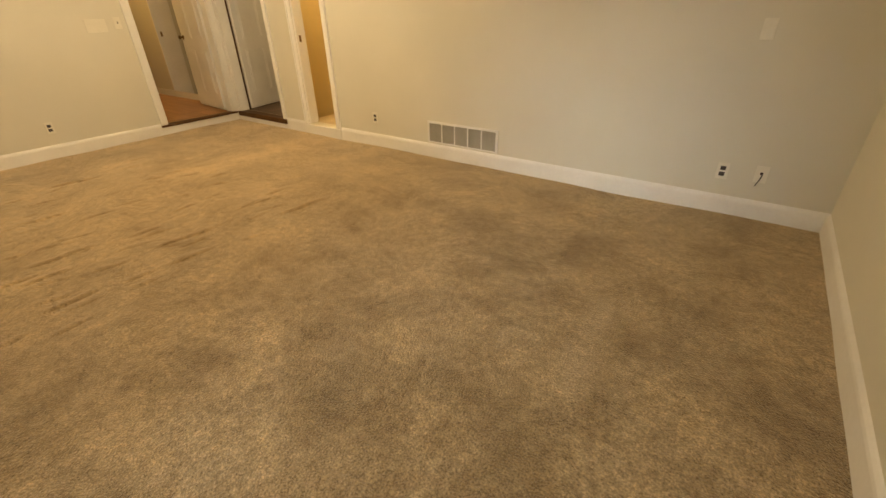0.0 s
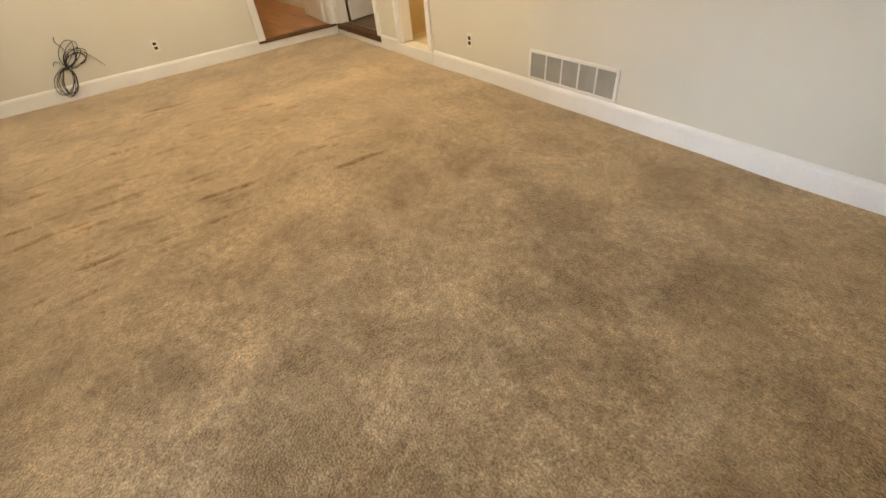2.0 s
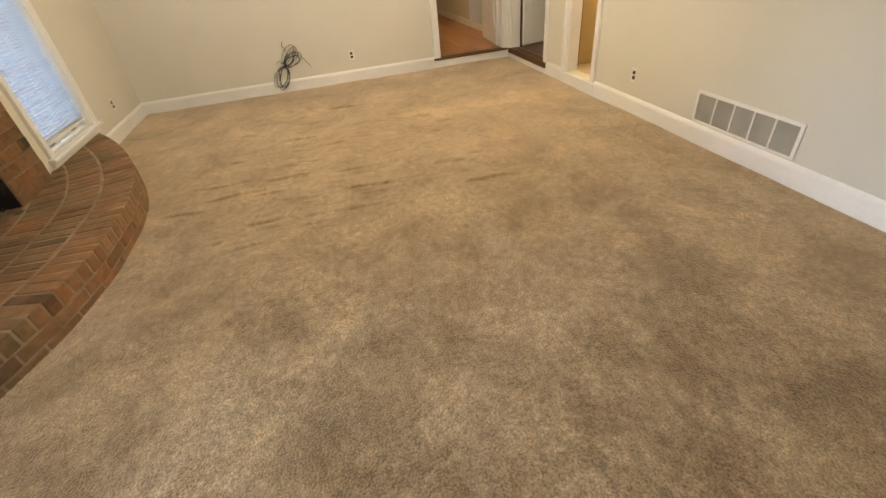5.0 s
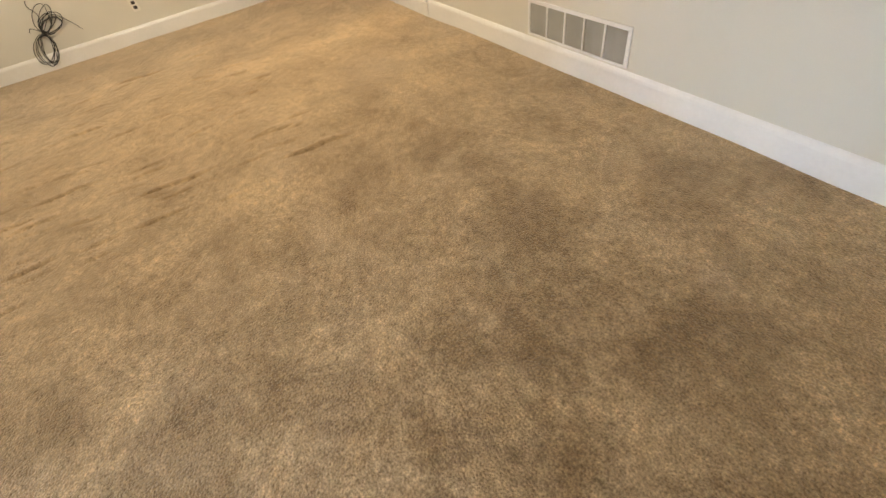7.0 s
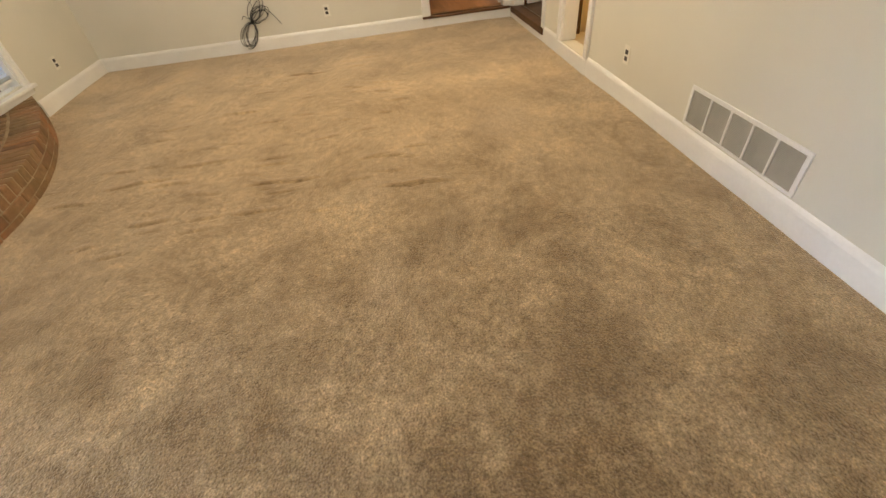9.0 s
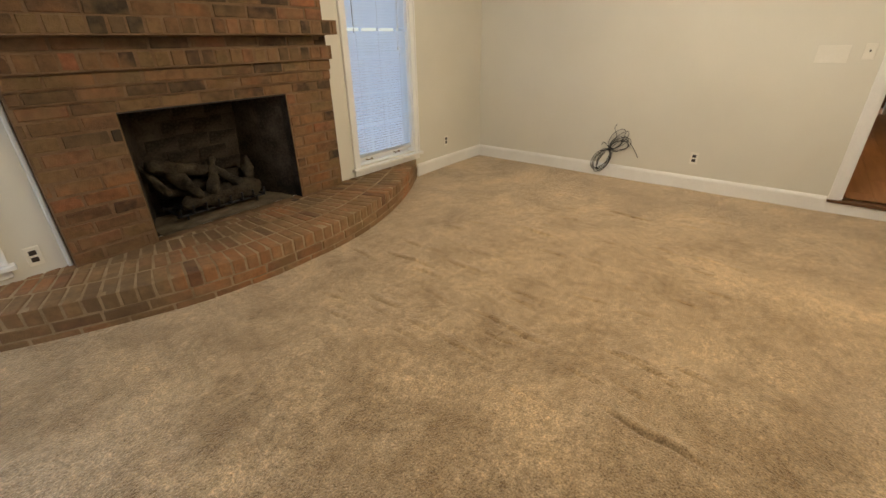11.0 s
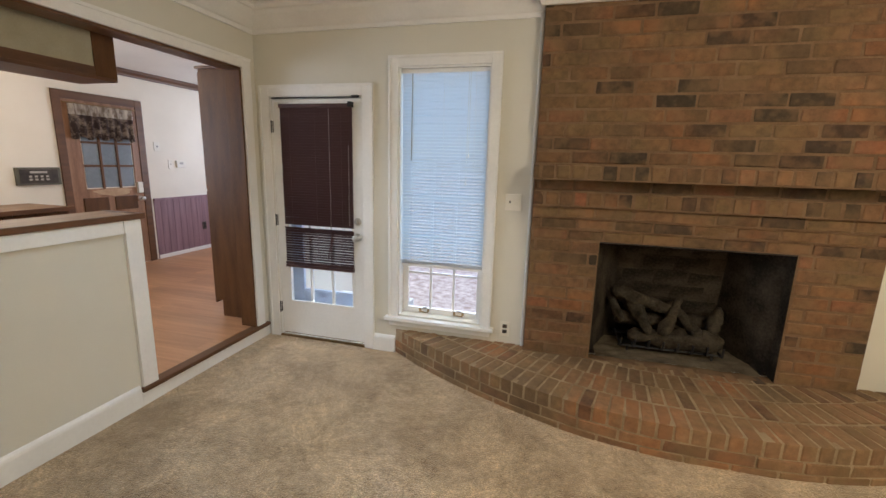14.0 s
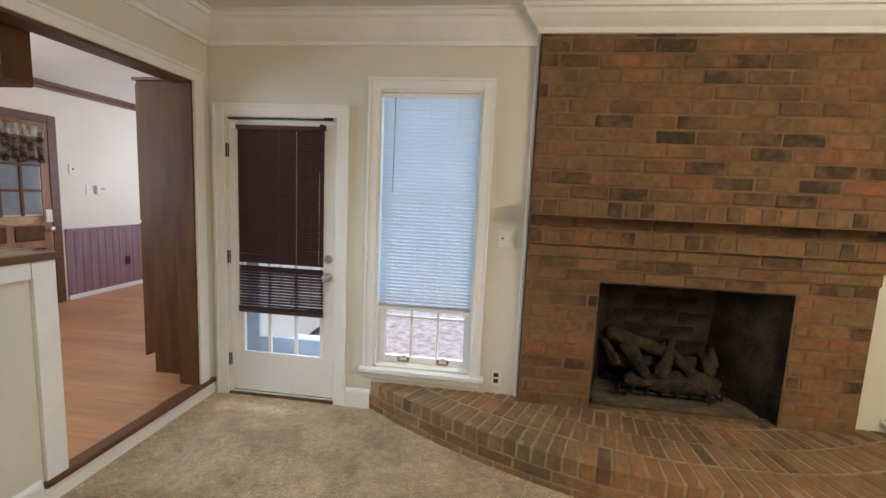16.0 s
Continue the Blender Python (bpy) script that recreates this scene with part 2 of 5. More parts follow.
MORTAR = surface("mortar", (0.150, 0.090, 0.048), (0.230, 0.146, 0.082), 0.95, 8, 120, 0.5, spec=0.1)
SOOT = surface("sooty_firebrick", (0.020, 0.016, 0.012), (0.082, 0.064, 0.044), 0.95, 5, 60, 0.5, spec=0.1, spread=(0.4, 0.66))
HEARTH_MORTAR = surface("pale_hearth_mortar", (0.24, 0.168, 0.094), (0.43, 0.32, 0.195), 0.95, 8, 120, 0.5, spec=0.1)
ASH = surface("ash_dust", (0.085, 0.066, 0.044), (0.20, 0.160, 0.105), 1.0, 9, 120, 0.4, spec=0.05)
LOG = surface("charred_ceramic_log", (0.020, 0.016, 0.012), (0.088, 0.069, 0.046), 0.95, 9, 60, 0.9, dist=0.01, spec=0.1)
IRON = surface("black_iron", (0.02, 0.02, 0.02), (0.045, 0.04, 0.04), 0.55, 12, 90, 0.2, 0.6)
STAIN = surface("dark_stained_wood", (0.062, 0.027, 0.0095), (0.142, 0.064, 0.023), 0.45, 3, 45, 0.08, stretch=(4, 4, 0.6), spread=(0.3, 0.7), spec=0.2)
BARWOOD = surface("worn_wooden_bar_top", (0.20, 0.11, 0.055), (0.34, 0.21, 0.12), 0.5, 4, 45, 0.06, stretch=(6, 0.6, 6))
STAIN_H = surface("dark_stained_wood_rail", (0.072, 0.032, 0.012), (0.155, 0.070, 0.028), 0.45, 3, 45, 0.08, stretch=(6, 0.5, 6), spread=(0.3, 0.7))
LAMINATE = surface("orange_laminate_floor", (0.36, 0.178, 0.080), (0.49, 0.260, 0.128), 0.34, 2.5, 30, 0.03, stretch=(0.7, 9, 1), rand=0.16)
DARKFLOOR = surface("dark_laminate_floor", (0.11, 0.065, 0.035), (0.17, 0.10, 0.055), 0.4, 3, 30, 0.03, stretch=(9, 0.7, 1), rand=0.15)
TILE = surface("beige_vinyl_floor", (0.48, 0.39, 0.26), (0.62, 0.52, 0.36), 0.45, 5, 40, 0.05)
PURPLE = surface("mauve_wood_panelling", (0.20, 0.115, 0.135), (0.30, 0.185, 0.205), 0.5, 3, 50, 0.06, stretch=(6, 6, 0.5))
KWALL = surface("kitchen_wall_paint", (0.75, 0.70, 0.59), (0.81, 0.76, 0.65), 0.8, 2, 160, 0.1)
YELLOW = surface("cream_yellow_paint", (0.62, 0.50, 0.29), (0.70, 0.58, 0.36), 0.7, 1.5, 120, 0.06)
LAMTOP = surface("olive_cabinet_panel", (0.36, 0.32, 0.21), (0.44, 0.39, 0.27), 0.35, 8, 140, 0.02)
PLATE = surface("ivory_plastic", (0.74, 0.70, 0.60), (0.80, 0.76, 0.66), 0.35, 8, 60, 0.01)
DARKHOLE = surface("dark_plastic", (0.03, 0.022, 0.018), (0.06, 0.045, 0.035), 0.4, 20, 90, 0.02)
STEEL = surface("brushed_nickel", (0.45, 0.43, 0.40), (0.60, 0.58, 0.54), 0.32, 10, 120, 0.03, 1.0)
BRASS = surface("aged_brass", (0.20, 0.13, 0.06), (0.34, 0.23, 0.11), 0.4, 20, 120, 0.05, 1.0)
CABLE = surface("black_cable_rubber", (0.018, 0.018, 0.018), (0.05, 0.048, 0.045), 0.5, 30, 120, 0.05)
GLASS = glass_material()
SLAT = slat_material("white_vinyl_slat", (0.80, 0.83, 0.86), 0.34, 0.4)
SLAT_BROWN = slat_material("brown_vinyl_slat", (0.078, 0.036, 0.034), 0.08, 0.45)
GRILLE = surface("grey_filter_mesh", (0.36, 0.34, 0.29), (0.46, 0.43, 0.37), 0.7, 10, 200, 0.2)
LEAVES = surface("leaf_litter", (0.30, 0.22, 0.19), (0.66, 0.58, 0.54), 0.95, 9, 45, 0.8, dist=0.02)
CONCRETE = surface("patio_concrete", (0.62, 0.62, 0.61), (0.76, 0.76, 0.74), 0.85, 3, 60, 0.2)
STORM = surface("grey_blue_storm_door_paint", (0.50, 0.57, 0.70), (0.60, 0.67, 0.78), 0.5, 3, 50, 0.05)
FABRIC = surface("valance_fabric", (0.07, 0.045, 0.04), (0.42, 0.33, 0.25), 0.95, 13, 60, 0.3, spread=(0.46, 0.62))
FABRIC_TOP = surface("valance_heading_fabric", (0.30, 0.23, 0.17), (0.74, 0.68, 0.58), 0.95, 18, 60, 0.3, stretch=(1, 1, 0.4), spread=(0.40, 0.56))

# ---- building blocks ----
def box(bm, x0, x1, y0, y1, z0, z1, bev=0.0):
    x0, x1, y0, y1, z0, z1 = min(x0, x1), max(x0, x1), min(y0, y1), max(y0, y1), min(z0, z1), max(z0, z1)
    made = bmesh.ops.create_cube(bm, size=1, matrix=Matrix.Translation(((x0 + x1) / 2, (y0 + y1) / 2, (z0 + z1) / 2)) @ Matrix.Diagonal((x1 - x0, y1 - y0, z1 - z0, 1)))
    if bev:
        edges = {e for v in made["verts"] for e in v.link_edges}
        bmesh.ops.bevel(bm, geom=list(edges), offset=bev, segments=2, affect="EDGES", profile=0.6)
    return bm


def boxes(*rows, bev=0.0):
    bm = bmesh.new()
    for r in rows:
        box(bm, *r, bev=bev)
    return bm


def rod(bm, a, b, r, sides=12):
    a, b = Vector(a), Vector(b)
    m = Matrix.Translation((a + b) / 2) @ (b - a).to_track_quat("Z", "Y").to_matrix().to_4x4()
    bmesh.ops.create_cone(bm, cap_ends=True, segments=sides, radius1=r, radius2=r, depth=(b - a).length, matrix=m)
    return bm


def lathe(bm, axis_at, way, rows, sides=20):
    """Rings of (distance along way, radius) round an axis."""
    q = Vector(way).to_track_quat("Z", "Y").to_matrix()
    rings = []
    for d, r in rows:
        rings.append([bm.verts.new(Vector(axis_at) + q @ Vector((max(r, 1e-4) * math.cos(k * math.tau / sides), max(r, 1e-4) * math.sin(k * math.tau / sides), d))) for k in range(sides)])
    for a, b in zip(rings, rings[1:]):
        for k in range(sides):
            bm.faces.new((a[k], a[(k + 1) % sides], b[(k + 1) % sides], b[k]))
    bm.faces.new(list(reversed(rings[0])))
    bm.faces.new(rings[-1])
    return bm


def sweep(bm, path, profile, closed=False):
    """A profile of (out, up) carried along a level path with mitred corners; out is to the left of the way."""
    pts = [Vector((x, y, 0)) for x, y in path]
    rings = []
    for i, p in enumerate(pts):
        a = (p - pts[i - 1]).normalized() if i else (pts[1] - p).normalized()
        b = (pts[i + 1] - p).normalized() if i + 1 < len(pts) else a
        na, nb = Vector((-a.y, a.x, 0)), Vector((-b.y, b.x, 0))
        side = (na + nb).normalized()
        side /= max(0.2, side.dot(na))
        rings.append([bm.verts.new(p + side * o + Vector((0, 0, u))) for o, u in profile])
    for a, b in zip(rings, rings[1:]):
        for k in range(len(profile)):
            bm.faces.new((a[k], a[(k + 1) % len(profile)], b[(k + 1) % len(profile)], b[k]))
    bm.faces.new(list(reversed(rings[0])))
    bm.faces.new(rings[-1])
    bmesh.ops.recalc_face_normals(bm, faces=bm.faces)
    return bm


def mesh_of(name, bm, material, smooth=False):
    data = bpy.data.meshes.new(name)
    bmesh.ops.recalc_face_normals(bm, faces=bm.faces)
    bm.to_mesh(data)
    bm.free()
    data.materials.append(material)
    if smooth:
        for p in data.polygons:
            p.use_smooth = True
    return data


def part(name, bm, material, parent, label="", smooth=False):
    ob = new(name, mesh_of(name, bm, material, smooth))
    ob.parent = parent
    if parent.type == "EMPTY":
        ob.matrix_parent_inverse = Matrix.Translation(-parent.location)
    return tagged(ob, label)


def piece(name, data, parent, m):
    """One more object on a shared mesh, at a pose in the world, under an Empty or a mesh that stands at the origin."""
    ob = new(name, data)
    ob.parent = parent
    if parent.type == "EMPTY":
        ob.matrix_parent_inverse = Matrix.Translation(-parent.location)
    ob.matrix_basis = m
    return ob


def thing(name, at, label, category, group="", kind=""):
    ob = new(name)
    ob.location, ob.empty_display_size = at, 0.1
    return tagged(ob, label, category, group, kind)


def single(name, bm, material, label, category, group="", kind="", smooth=False):
    return tagged(new(name, mesh_of(name, bm, material, smooth)), label, category, group, kind)


def setting(name, bm, material, label, category="wall"):
    return single(name, bm, material, label, category, kind="structure")


def slab(axis, c0, c1, u0, u1, z0, z1, holes):
    """A wall from c0 to c1 across its axis, u0 to u1 along, with openings (ua, ub, za, zb) cut through."""
    us = sorted({u0, u1, *[h[0] for h in holes], *[h[1] for h in holes]})
    zs = sorted({z0, z1, *[h[2] for h in holes], *[h[3] for h in holes]})
    us, zs = [u for u in us if u0 <= u <= u1], [z for z in zs if z0 <= z <= z1]

    def solid(i, j):
        if not (0 <= i < len(us) - 1 and 0 <= j < len(zs) - 1):
            return False
        u, z = (us[i] + us[i + 1]) / 2, (zs[j] + zs[j + 1]) / 2
        return not any(a < u < b and c < z < d for a, b, c, d in holes)

    bm = bmesh.new()
    seen = {}

    def v(c, i, j):
        key = (c, i, j)
        if key not in seen:
            seen[key] = bm.verts.new((c, us[i], zs[j]) if axis == "x" else (us[i], c, zs[j]))
        return seen[key]

    for i in range(len(us) - 1):
        for j in range(len(zs) - 1):
            if not solid(i, j):
                continue
            for c in (c0, c1):
                bm.faces.new([v(c, i, j), v(c, i + 1, j), v(c, i + 1, j + 1), v(c, i, j + 1)])
            for di, dj, e in ((-1, 0, ((i, j), (i, j + 1))), (1, 0, ((i + 1, j), (i + 1, j + 1))), (0, -1, ((i, j), (i + 1, j))), (0, 1, ((i, j + 1), (i + 1, j + 1)))):
                if not solid(i + di, j + dj):
                    (a, b), (c, d) = e
                    bm.faces.new([v(c0, a, b), v(c0, c, d), v(c1, c, d), v(c1, a, b)])
    return bm


# ---- plan ----
XW, XE, YS, YN = -5.53, 1.165, YS0, 3.45
YB = -1.18                       # face of the chimney breast
BX0, BX1 = -3.14, -1.09          # its sides
FX0, FX1, FZ0, FZ1 = -2.70, -1.555, 0.205, 1.05
RISE = 0.115                     # floors round the sunken den
TOP, CROWN = 2.68, 2.497
EW = 0.14                        # thickness of the kitchen wall
DOOR = (0.225, 1.035, 0.02, 2.03)
WIN1 = (-0.758, -0.070, 0.33, 2.225)
WIN2 = (-4.235, -3.435, 0.30, 2.225)
OP_W = (2.45, 3.365, RISE, 2.18)
OP_N2 = (-5.46, -4.47, RISE, 2.18)
OP_N3 = (-3.95, -3.455, RISE, 2.18)
OP_E = (-1.115, 1.9, RISE, 2.225)
BAR_Y, BAR_Z = -0.134, 1.16      # end and height of the half wall

# ---- shell of the den ----
setting("wall_south", slab("y", YS, YS - 0.16, XW - 0.16, XE + EW, -0.2, 2.75, [(DOOR[0], DOOR[1], -0.01, DOOR[3]), WIN1, WIN2, (FX0 + 0.001, FX1 - 0.001, FZ0, FZ1 + 0.1)]), WALL, "warm beige painted plaster wall with door and two windows")
setting("wall_west", slab("x", XW, XW - 0.12, YS, YN, -0.2, 2.75, [OP_W]), WALL, "warm beige painted wall with an open doorway")
setting("wall_north", slab("y", YN, YN + 0.12, XW - 0.12, XE + EW, -0.2, 2.75, [OP_N2, OP_N3]), WALL, "warm beige painted wall with two doorways")
setting("wall_east", slab("x", XE, XE + EW, YS, YN, -0.2, 2.75, [(BAR_Y, OP_E[1], BAR_Z + 0.011, OP_E[3]), (OP_E[0], BAR_Y, RISE - 0.02, OP_E[3])]), WALL, "beige half wall with a wide opening to the kitchen")
setting("ceiling", boxes((XW - 0.1, XE + EW, YS - 0.1, YN + 0.1, TOP, TOP + 0.08)), CEIL, "off-white painted plaster ceiling", "ceiling")


def carpet():
    nx, ny = int((XE - XW) / 0.006), int((YN - YS) / 0.026)
    X, Y = np.meshgrid(np.linspace(XW, XE, nx + 1), np.linspace(YS, YN, ny + 1))
    rnd = random.Random(4)
    # creases run along y, the way the carpet lies loose: place, lean, half length
    creases = ((-2.68, 0.10, -0.08, 0.20), (-2.60, 0.33, 0.05, 0.12), (-2.53, 1.69, 0.04, 0.14), (-4.44, 1.06, 0.12, 0.18), (-2.12, 0.95, 0.12, 0.13), (-2.82, 0.48, 0.06, 0.17), (-2.14, 1.86, 0.12, 0.20), (-2.18, 0.33, 0.08, 0.11), (-3.64, 0.58, 0.15, 0.15), (-3.87, 1.51, 0.3, 0.09), (-2.41, 1.08, 0.10, 0.20), (-2.53, -0.25, 0.09, 0.14), (-2.89, -0.10, 0.18, 0.13))
    folds = [(x, y, a, half, rnd.uniform(0.014, 0.020)) for x, y, a, half in creases]
    for _ in range(60):
        folds.append((rnd.uniform(-4.9, -1.9), rnd.uniform(0.0, 1.95), rnd.gauss(0.06, 0.12), rnd.uniform(0.04, 0.12), rnd.uniform(0.005, 0.011)))
    Z = np.zeros_like(X)
    for _ in range(26):
        a, f = rnd.uniform(0, math.tau), rnd.uniform(2, 14)
        Z += 0.005 / f * np.sin(f * (X * math.cos(a) + Y * math.sin(a)) + rnd.uniform(0, 6))
    for cx, cy, a, half, h in folds:
        dx, dy = X - cx, Y - cy
        u, w = dx * math.sin(a) + dy * math.cos(a), dx * math.cos(a) - dy * math.sin(a)
        w = w + 0.008 * np.sin(u * 19 + cx * 9)
        # a soft swell that breaks off in a narrow crease
        Z += h * np.exp(-(u / half) ** 4) * (0.55 * np.exp(-((w + 0.020) / 0.022) ** 2) - 0.9 * np.exp(-((w - 0.008) / 0.0065) ** 2))
    verts = np.stack([X, Y, Z], -1).reshape(-1, 3)
    i, j = np.meshgrid(np.arange(nx), np.arange(ny))
    a = (j * (nx + 1) + i).ravel()
    faces = np.stack([a, a + 1, a + nx + 2, a + nx + 1], -1)
    data = bpy.data.meshes.new("floor")
    data.from_pydata(verts.tolist(), [], faces.tolist())
    data.materials.append(CARPET)
    data.polygons.foreach_set("use_smooth", np.ones(len(data.polygons), bool))
    tagged(new("floor", data), "worn tan cut-pile carpet with soiled and rucked patches", "carpet", kind="structure")


carpet()
setting("subfloor", boxes((XW - 0.1, XE + 0.1, YS - 0.1, YN + 0.1, -0.15, -0.03)), MORTAR, "grey concrete slab under the carpet", "floor")

# ---- crown, baseboards, casings ----
crown_profile = [(0.0, CROWN), (0.016, CROWN), (0.020, CROWN + 0.028), (0.034, CROWN + 0.036), (0.060, CROWN + 0.062), (0.100, CROWN + 0.110), (0.112, CROWN + 0.138), (0.128, CROWN + 0.145), (0.132, TOP - 0.012), (0.150, TOP - 0.010), (0.152, TOP + 0.002), (0.0, TOP + 0.002)]
BREAST = 0.042
breast_profile = [(o, max(u, CROWN + BREAST) if k < 3 else u + (TOP - u) * BREAST / (TOP - CROWN)) for k, (o, u) in enumerate(crown_profile)]
for run in ([(XW, YS), (BX0 - 0.001, YS)], [(BX1 + 0.001, YS), (XE, YS), (XE, YN), (XW, YN), (XW, YS + 0.001)]):
    setting("crown_molding", sweep(bmesh.new(), run, crown_profile), TRIM, "stepped white painted crown molding under the ceiling", "molding")
setting("crown_molding", sweep(bmesh.new(), [(BX0 - 0.001, YS - 0.01), (BX0 - 0.001, YB), (BX1 + 0.001, YB), (BX1 + 0.001, YS - 0.01)], breast_profile), TRIM, "white painted crown molding round the brick chimney breast", "molding")
base_profile = [(0.0, -0.01), (0.016, -0.01), (0.016, 0.108), (0.013, 0.122), (0.006, 0.134), (0.0, 0.140)]


def baseboard(path):
    setting("baseboard", sweep(bmesh.new(), path, base_profile), TRIM, "white painted wooden baseboard along the carpet", "baseboard")


baseboard([(XW, YS), (-4.275, YS)])
baseboard([(-0.05, YS), (DOOR[0] - 0.09, YS)])
baseboard([(XE, BAR_Y + 0.10), (XE, YN), (OP_N3[1] + 0.075, YN)])
baseboard([(OP_N3[0] - 0.075, YN), (OP_N2[1] + 0.075, YN)])
baseboard([(XW, OP_W[0] - 0.08), (XW, YS + 0.001)])
# white risers of the raised floors
setting("step_riser_west", boxes((XW, XW + 0.016, OP_W[0] - 0.08, YN - 0.02, -0.01, RISE - 0.022), bev=0.002), TRIM, "white painted riser below the hall floor", "step")
setting("step_riser_north", boxes((XW + 0.017, OP_N2[1] + 0.075, YN - 0.014, YN, -0.01, RISE - 0.058), bev=0.002), TRIM, "low white riser below the back hall floor", "step")
setting("step_riser_bath", boxes((OP_N3[0] - 0.074, OP_N3[1] + 0.074, YN - 0.02, YN + 0.13, -0.01, RISE - 0.005), bev=0.004), TRIM, "white painted wooden threshold of the bathroom", "threshold")
setting("step_riser_kitchen", boxes((XE - 0.016, XE, YS, BAR_Y + 0.099, -0.01, RISE - 0.024), bev=0.002), TRIM, "white painted riser below the kitchen floor", "step")
setting("step_nosing_kitchen", boxes((XE - 0.034, XE + 0.05, YS + 0.015, BAR_Y + 0.10, RISE - 0.023, RISE + 0.006), bev=0.008), STAIN_H, "dark stained wooden nosing at the kitchen step", "step")
setting("step_nosing_west", boxes((XW - 0.06, XW + 0.03, OP_W[0] - 0.08, YN - 0.03, RISE - 0.021, RISE + 0.005), bev=0.006), STAIN_H, "dark stained wooden nosing at the hall step", "step")
setting("step_nosing_north", boxes((XW + 0.032, OP_N2[1] + 0.07, YN - 0.028, YN + 0.10, RISE - 0.057, RISE + 0.005), bev=0.008), STAIN, "dark stained wooden nosing at the back hall step", "step")


def casing(name, axis, c, out, u0, u1, z0, z1, w, label, left=True, right=True):
    """Flat casing with a raised outer bead round an opening, standing out from the wall plane c."""
    t = thing(name, (c, (u0 + u1) / 2, z0) if axis == "x" else ((u0 + u1) / 2, c, z0), label, "door casing", kind="structure")

    def b(nm, *rows):
        bm = bmesh.new()
        for ua, ub, za, zb, d in rows:
            lo, hi = (c, c + out * d)
            if axis == "x":
                box(bm, lo, hi, ua, ub, za, zb, bev=0.003)
            else:
                box(bm, ua, ub, lo, hi, za, zb, bev=0.003)
        part(nm, bm, TRIM, t)
    if left:
        b("side_casing", (u0 - w, u0, z0, z1 + w, 0.016), (u0 - w - 0.002, u0 - w + 0.018, z0 + 0.001, z1 + w + 0.001, 0.024))
    if right:
        b("side_casing", (u1, u1 + w, z0, z1 + w, 0.016), (u1 + w - 0.018, u1 + w + 0.002, z0 + 0.001, z1 + w + 0.001, 0.024))
    b("head_casing", (u0, u1, z1, z1 + w, 0.0155), (u0 - (w if left else 0) + 0.018, u1 + (w if right else 0) - 0.018, z1 + w - 0.018, z1 + w + 0.003, 0.0245))
    return t


casing("door_casing_hall", "x", XW, 1, OP_W[0], OP_W[1], RISE, OP_W[3], 0.075, "white painted casing round the hall doorway")
casing("door_casing_back_hall", "y", YN, -1, OP_N2[0], OP_N2[1], RISE + 0.006, OP_N2[3], 0.068, "white painted casing round the back hall doorway")
casing("door_casing_bath", "y", YN, -1, OP_N3[0], OP_N3[1], RISE, OP_N3[3], 0.072, "white painted casing round the bathroom doorway")
casing("door_casing_patio", "y", YS, 1, DOOR[0] - 0.005, DOOR[1] + 0.003, 0.0, DOOR[3], 0.085, "white painted casing round the patio door")
bm = bmesh.new()
box(bm, XE - 0.018, XE, OP_E[0] - 0.09, OP_E[0], RISE + 0.007, OP_E[3] + 0.075, bev=0.003)
box(bm, XE - 0.0175, XE, OP_E[0], OP_E[1], OP_E[3], OP_E[3] + 0.075, bev=0.003)
box(bm, XE - 0.026, XE, OP_E[0] - 0.09, OP_E[1], OP_E[3] + 0.058, OP_E[3] + 0.078, bev=0.003)
setting("opening_casing_kitchen", bm, TRIM, "white painted casing round the kitchen opening", "door casing")
setting("half_wall_casing", boxes((XE - 0.018, XE + EW + 0.018, BAR_Y - 0.018, BAR_Y + 0.085, RISE + 0.007, BAR_Z + 0.010), (XE - 0.026, XE - 0.002, BAR_Y + 0.07, BAR_Y + 0.088, RISE + 0.03, BAR_Z - 0.06), bev=0.003), TRIM, "white painted end trim of the half wall", "trim")
setting("half_wall_rail", boxes((XE - 0.018, XE, BAR_Y + 0.090, OP_E[1], BAR_Z - 0.065, BAR_Z + 0.010), bev=0.003), TRIM, "white painted rail under the bar top", "trim")
setting("opening_lining", boxes((XE, XE + EW, OP_E[0] - 0.001, OP_E[0] + 0.016, RISE + 0.006, OP_E[3]), bev=0.002), STAIN, "dark stained wooden jamb lining", "trim")
setting("opening_head_lining", boxes((XE, XE + EW, OP_E[0], OP_E[1], OP_E[3] - 0.016, OP_E[3] + 0.001), bev=0.002), STAIN_H, "dark stained wooden head lining", "trim")
for nm, o, ax in (("jamb_hall", OP_W, "x"), ("jamb_back_hall", OP_N2, "y"), ("jamb_bath", OP_N3, "y")):
    bm = bmesh.new()
    for u0, u1, z0, z1 in ((o[0], o[0] + 0.018, RISE + 0.006, o[3] - 0.02), (o[1] - 0.018, o[1], RISE + 0.006, o[3] - 0.02), (o[0], o[1], o[3] - 0.019, o[3])):
        if ax == "x":
            box(bm, XW - 0.125, XW + 0.001, u0, u1, z0, z1, bev=0.002)
        else:
            box(bm, u0, u1, YN - 0.001, YN + 0.125, z0, z1, bev=0.002)
    setting(nm, bm, TRIM, "white painted door jamb", "jamb")

# ---- fireplace ----
brick_cache, brick_count = {}, [0]


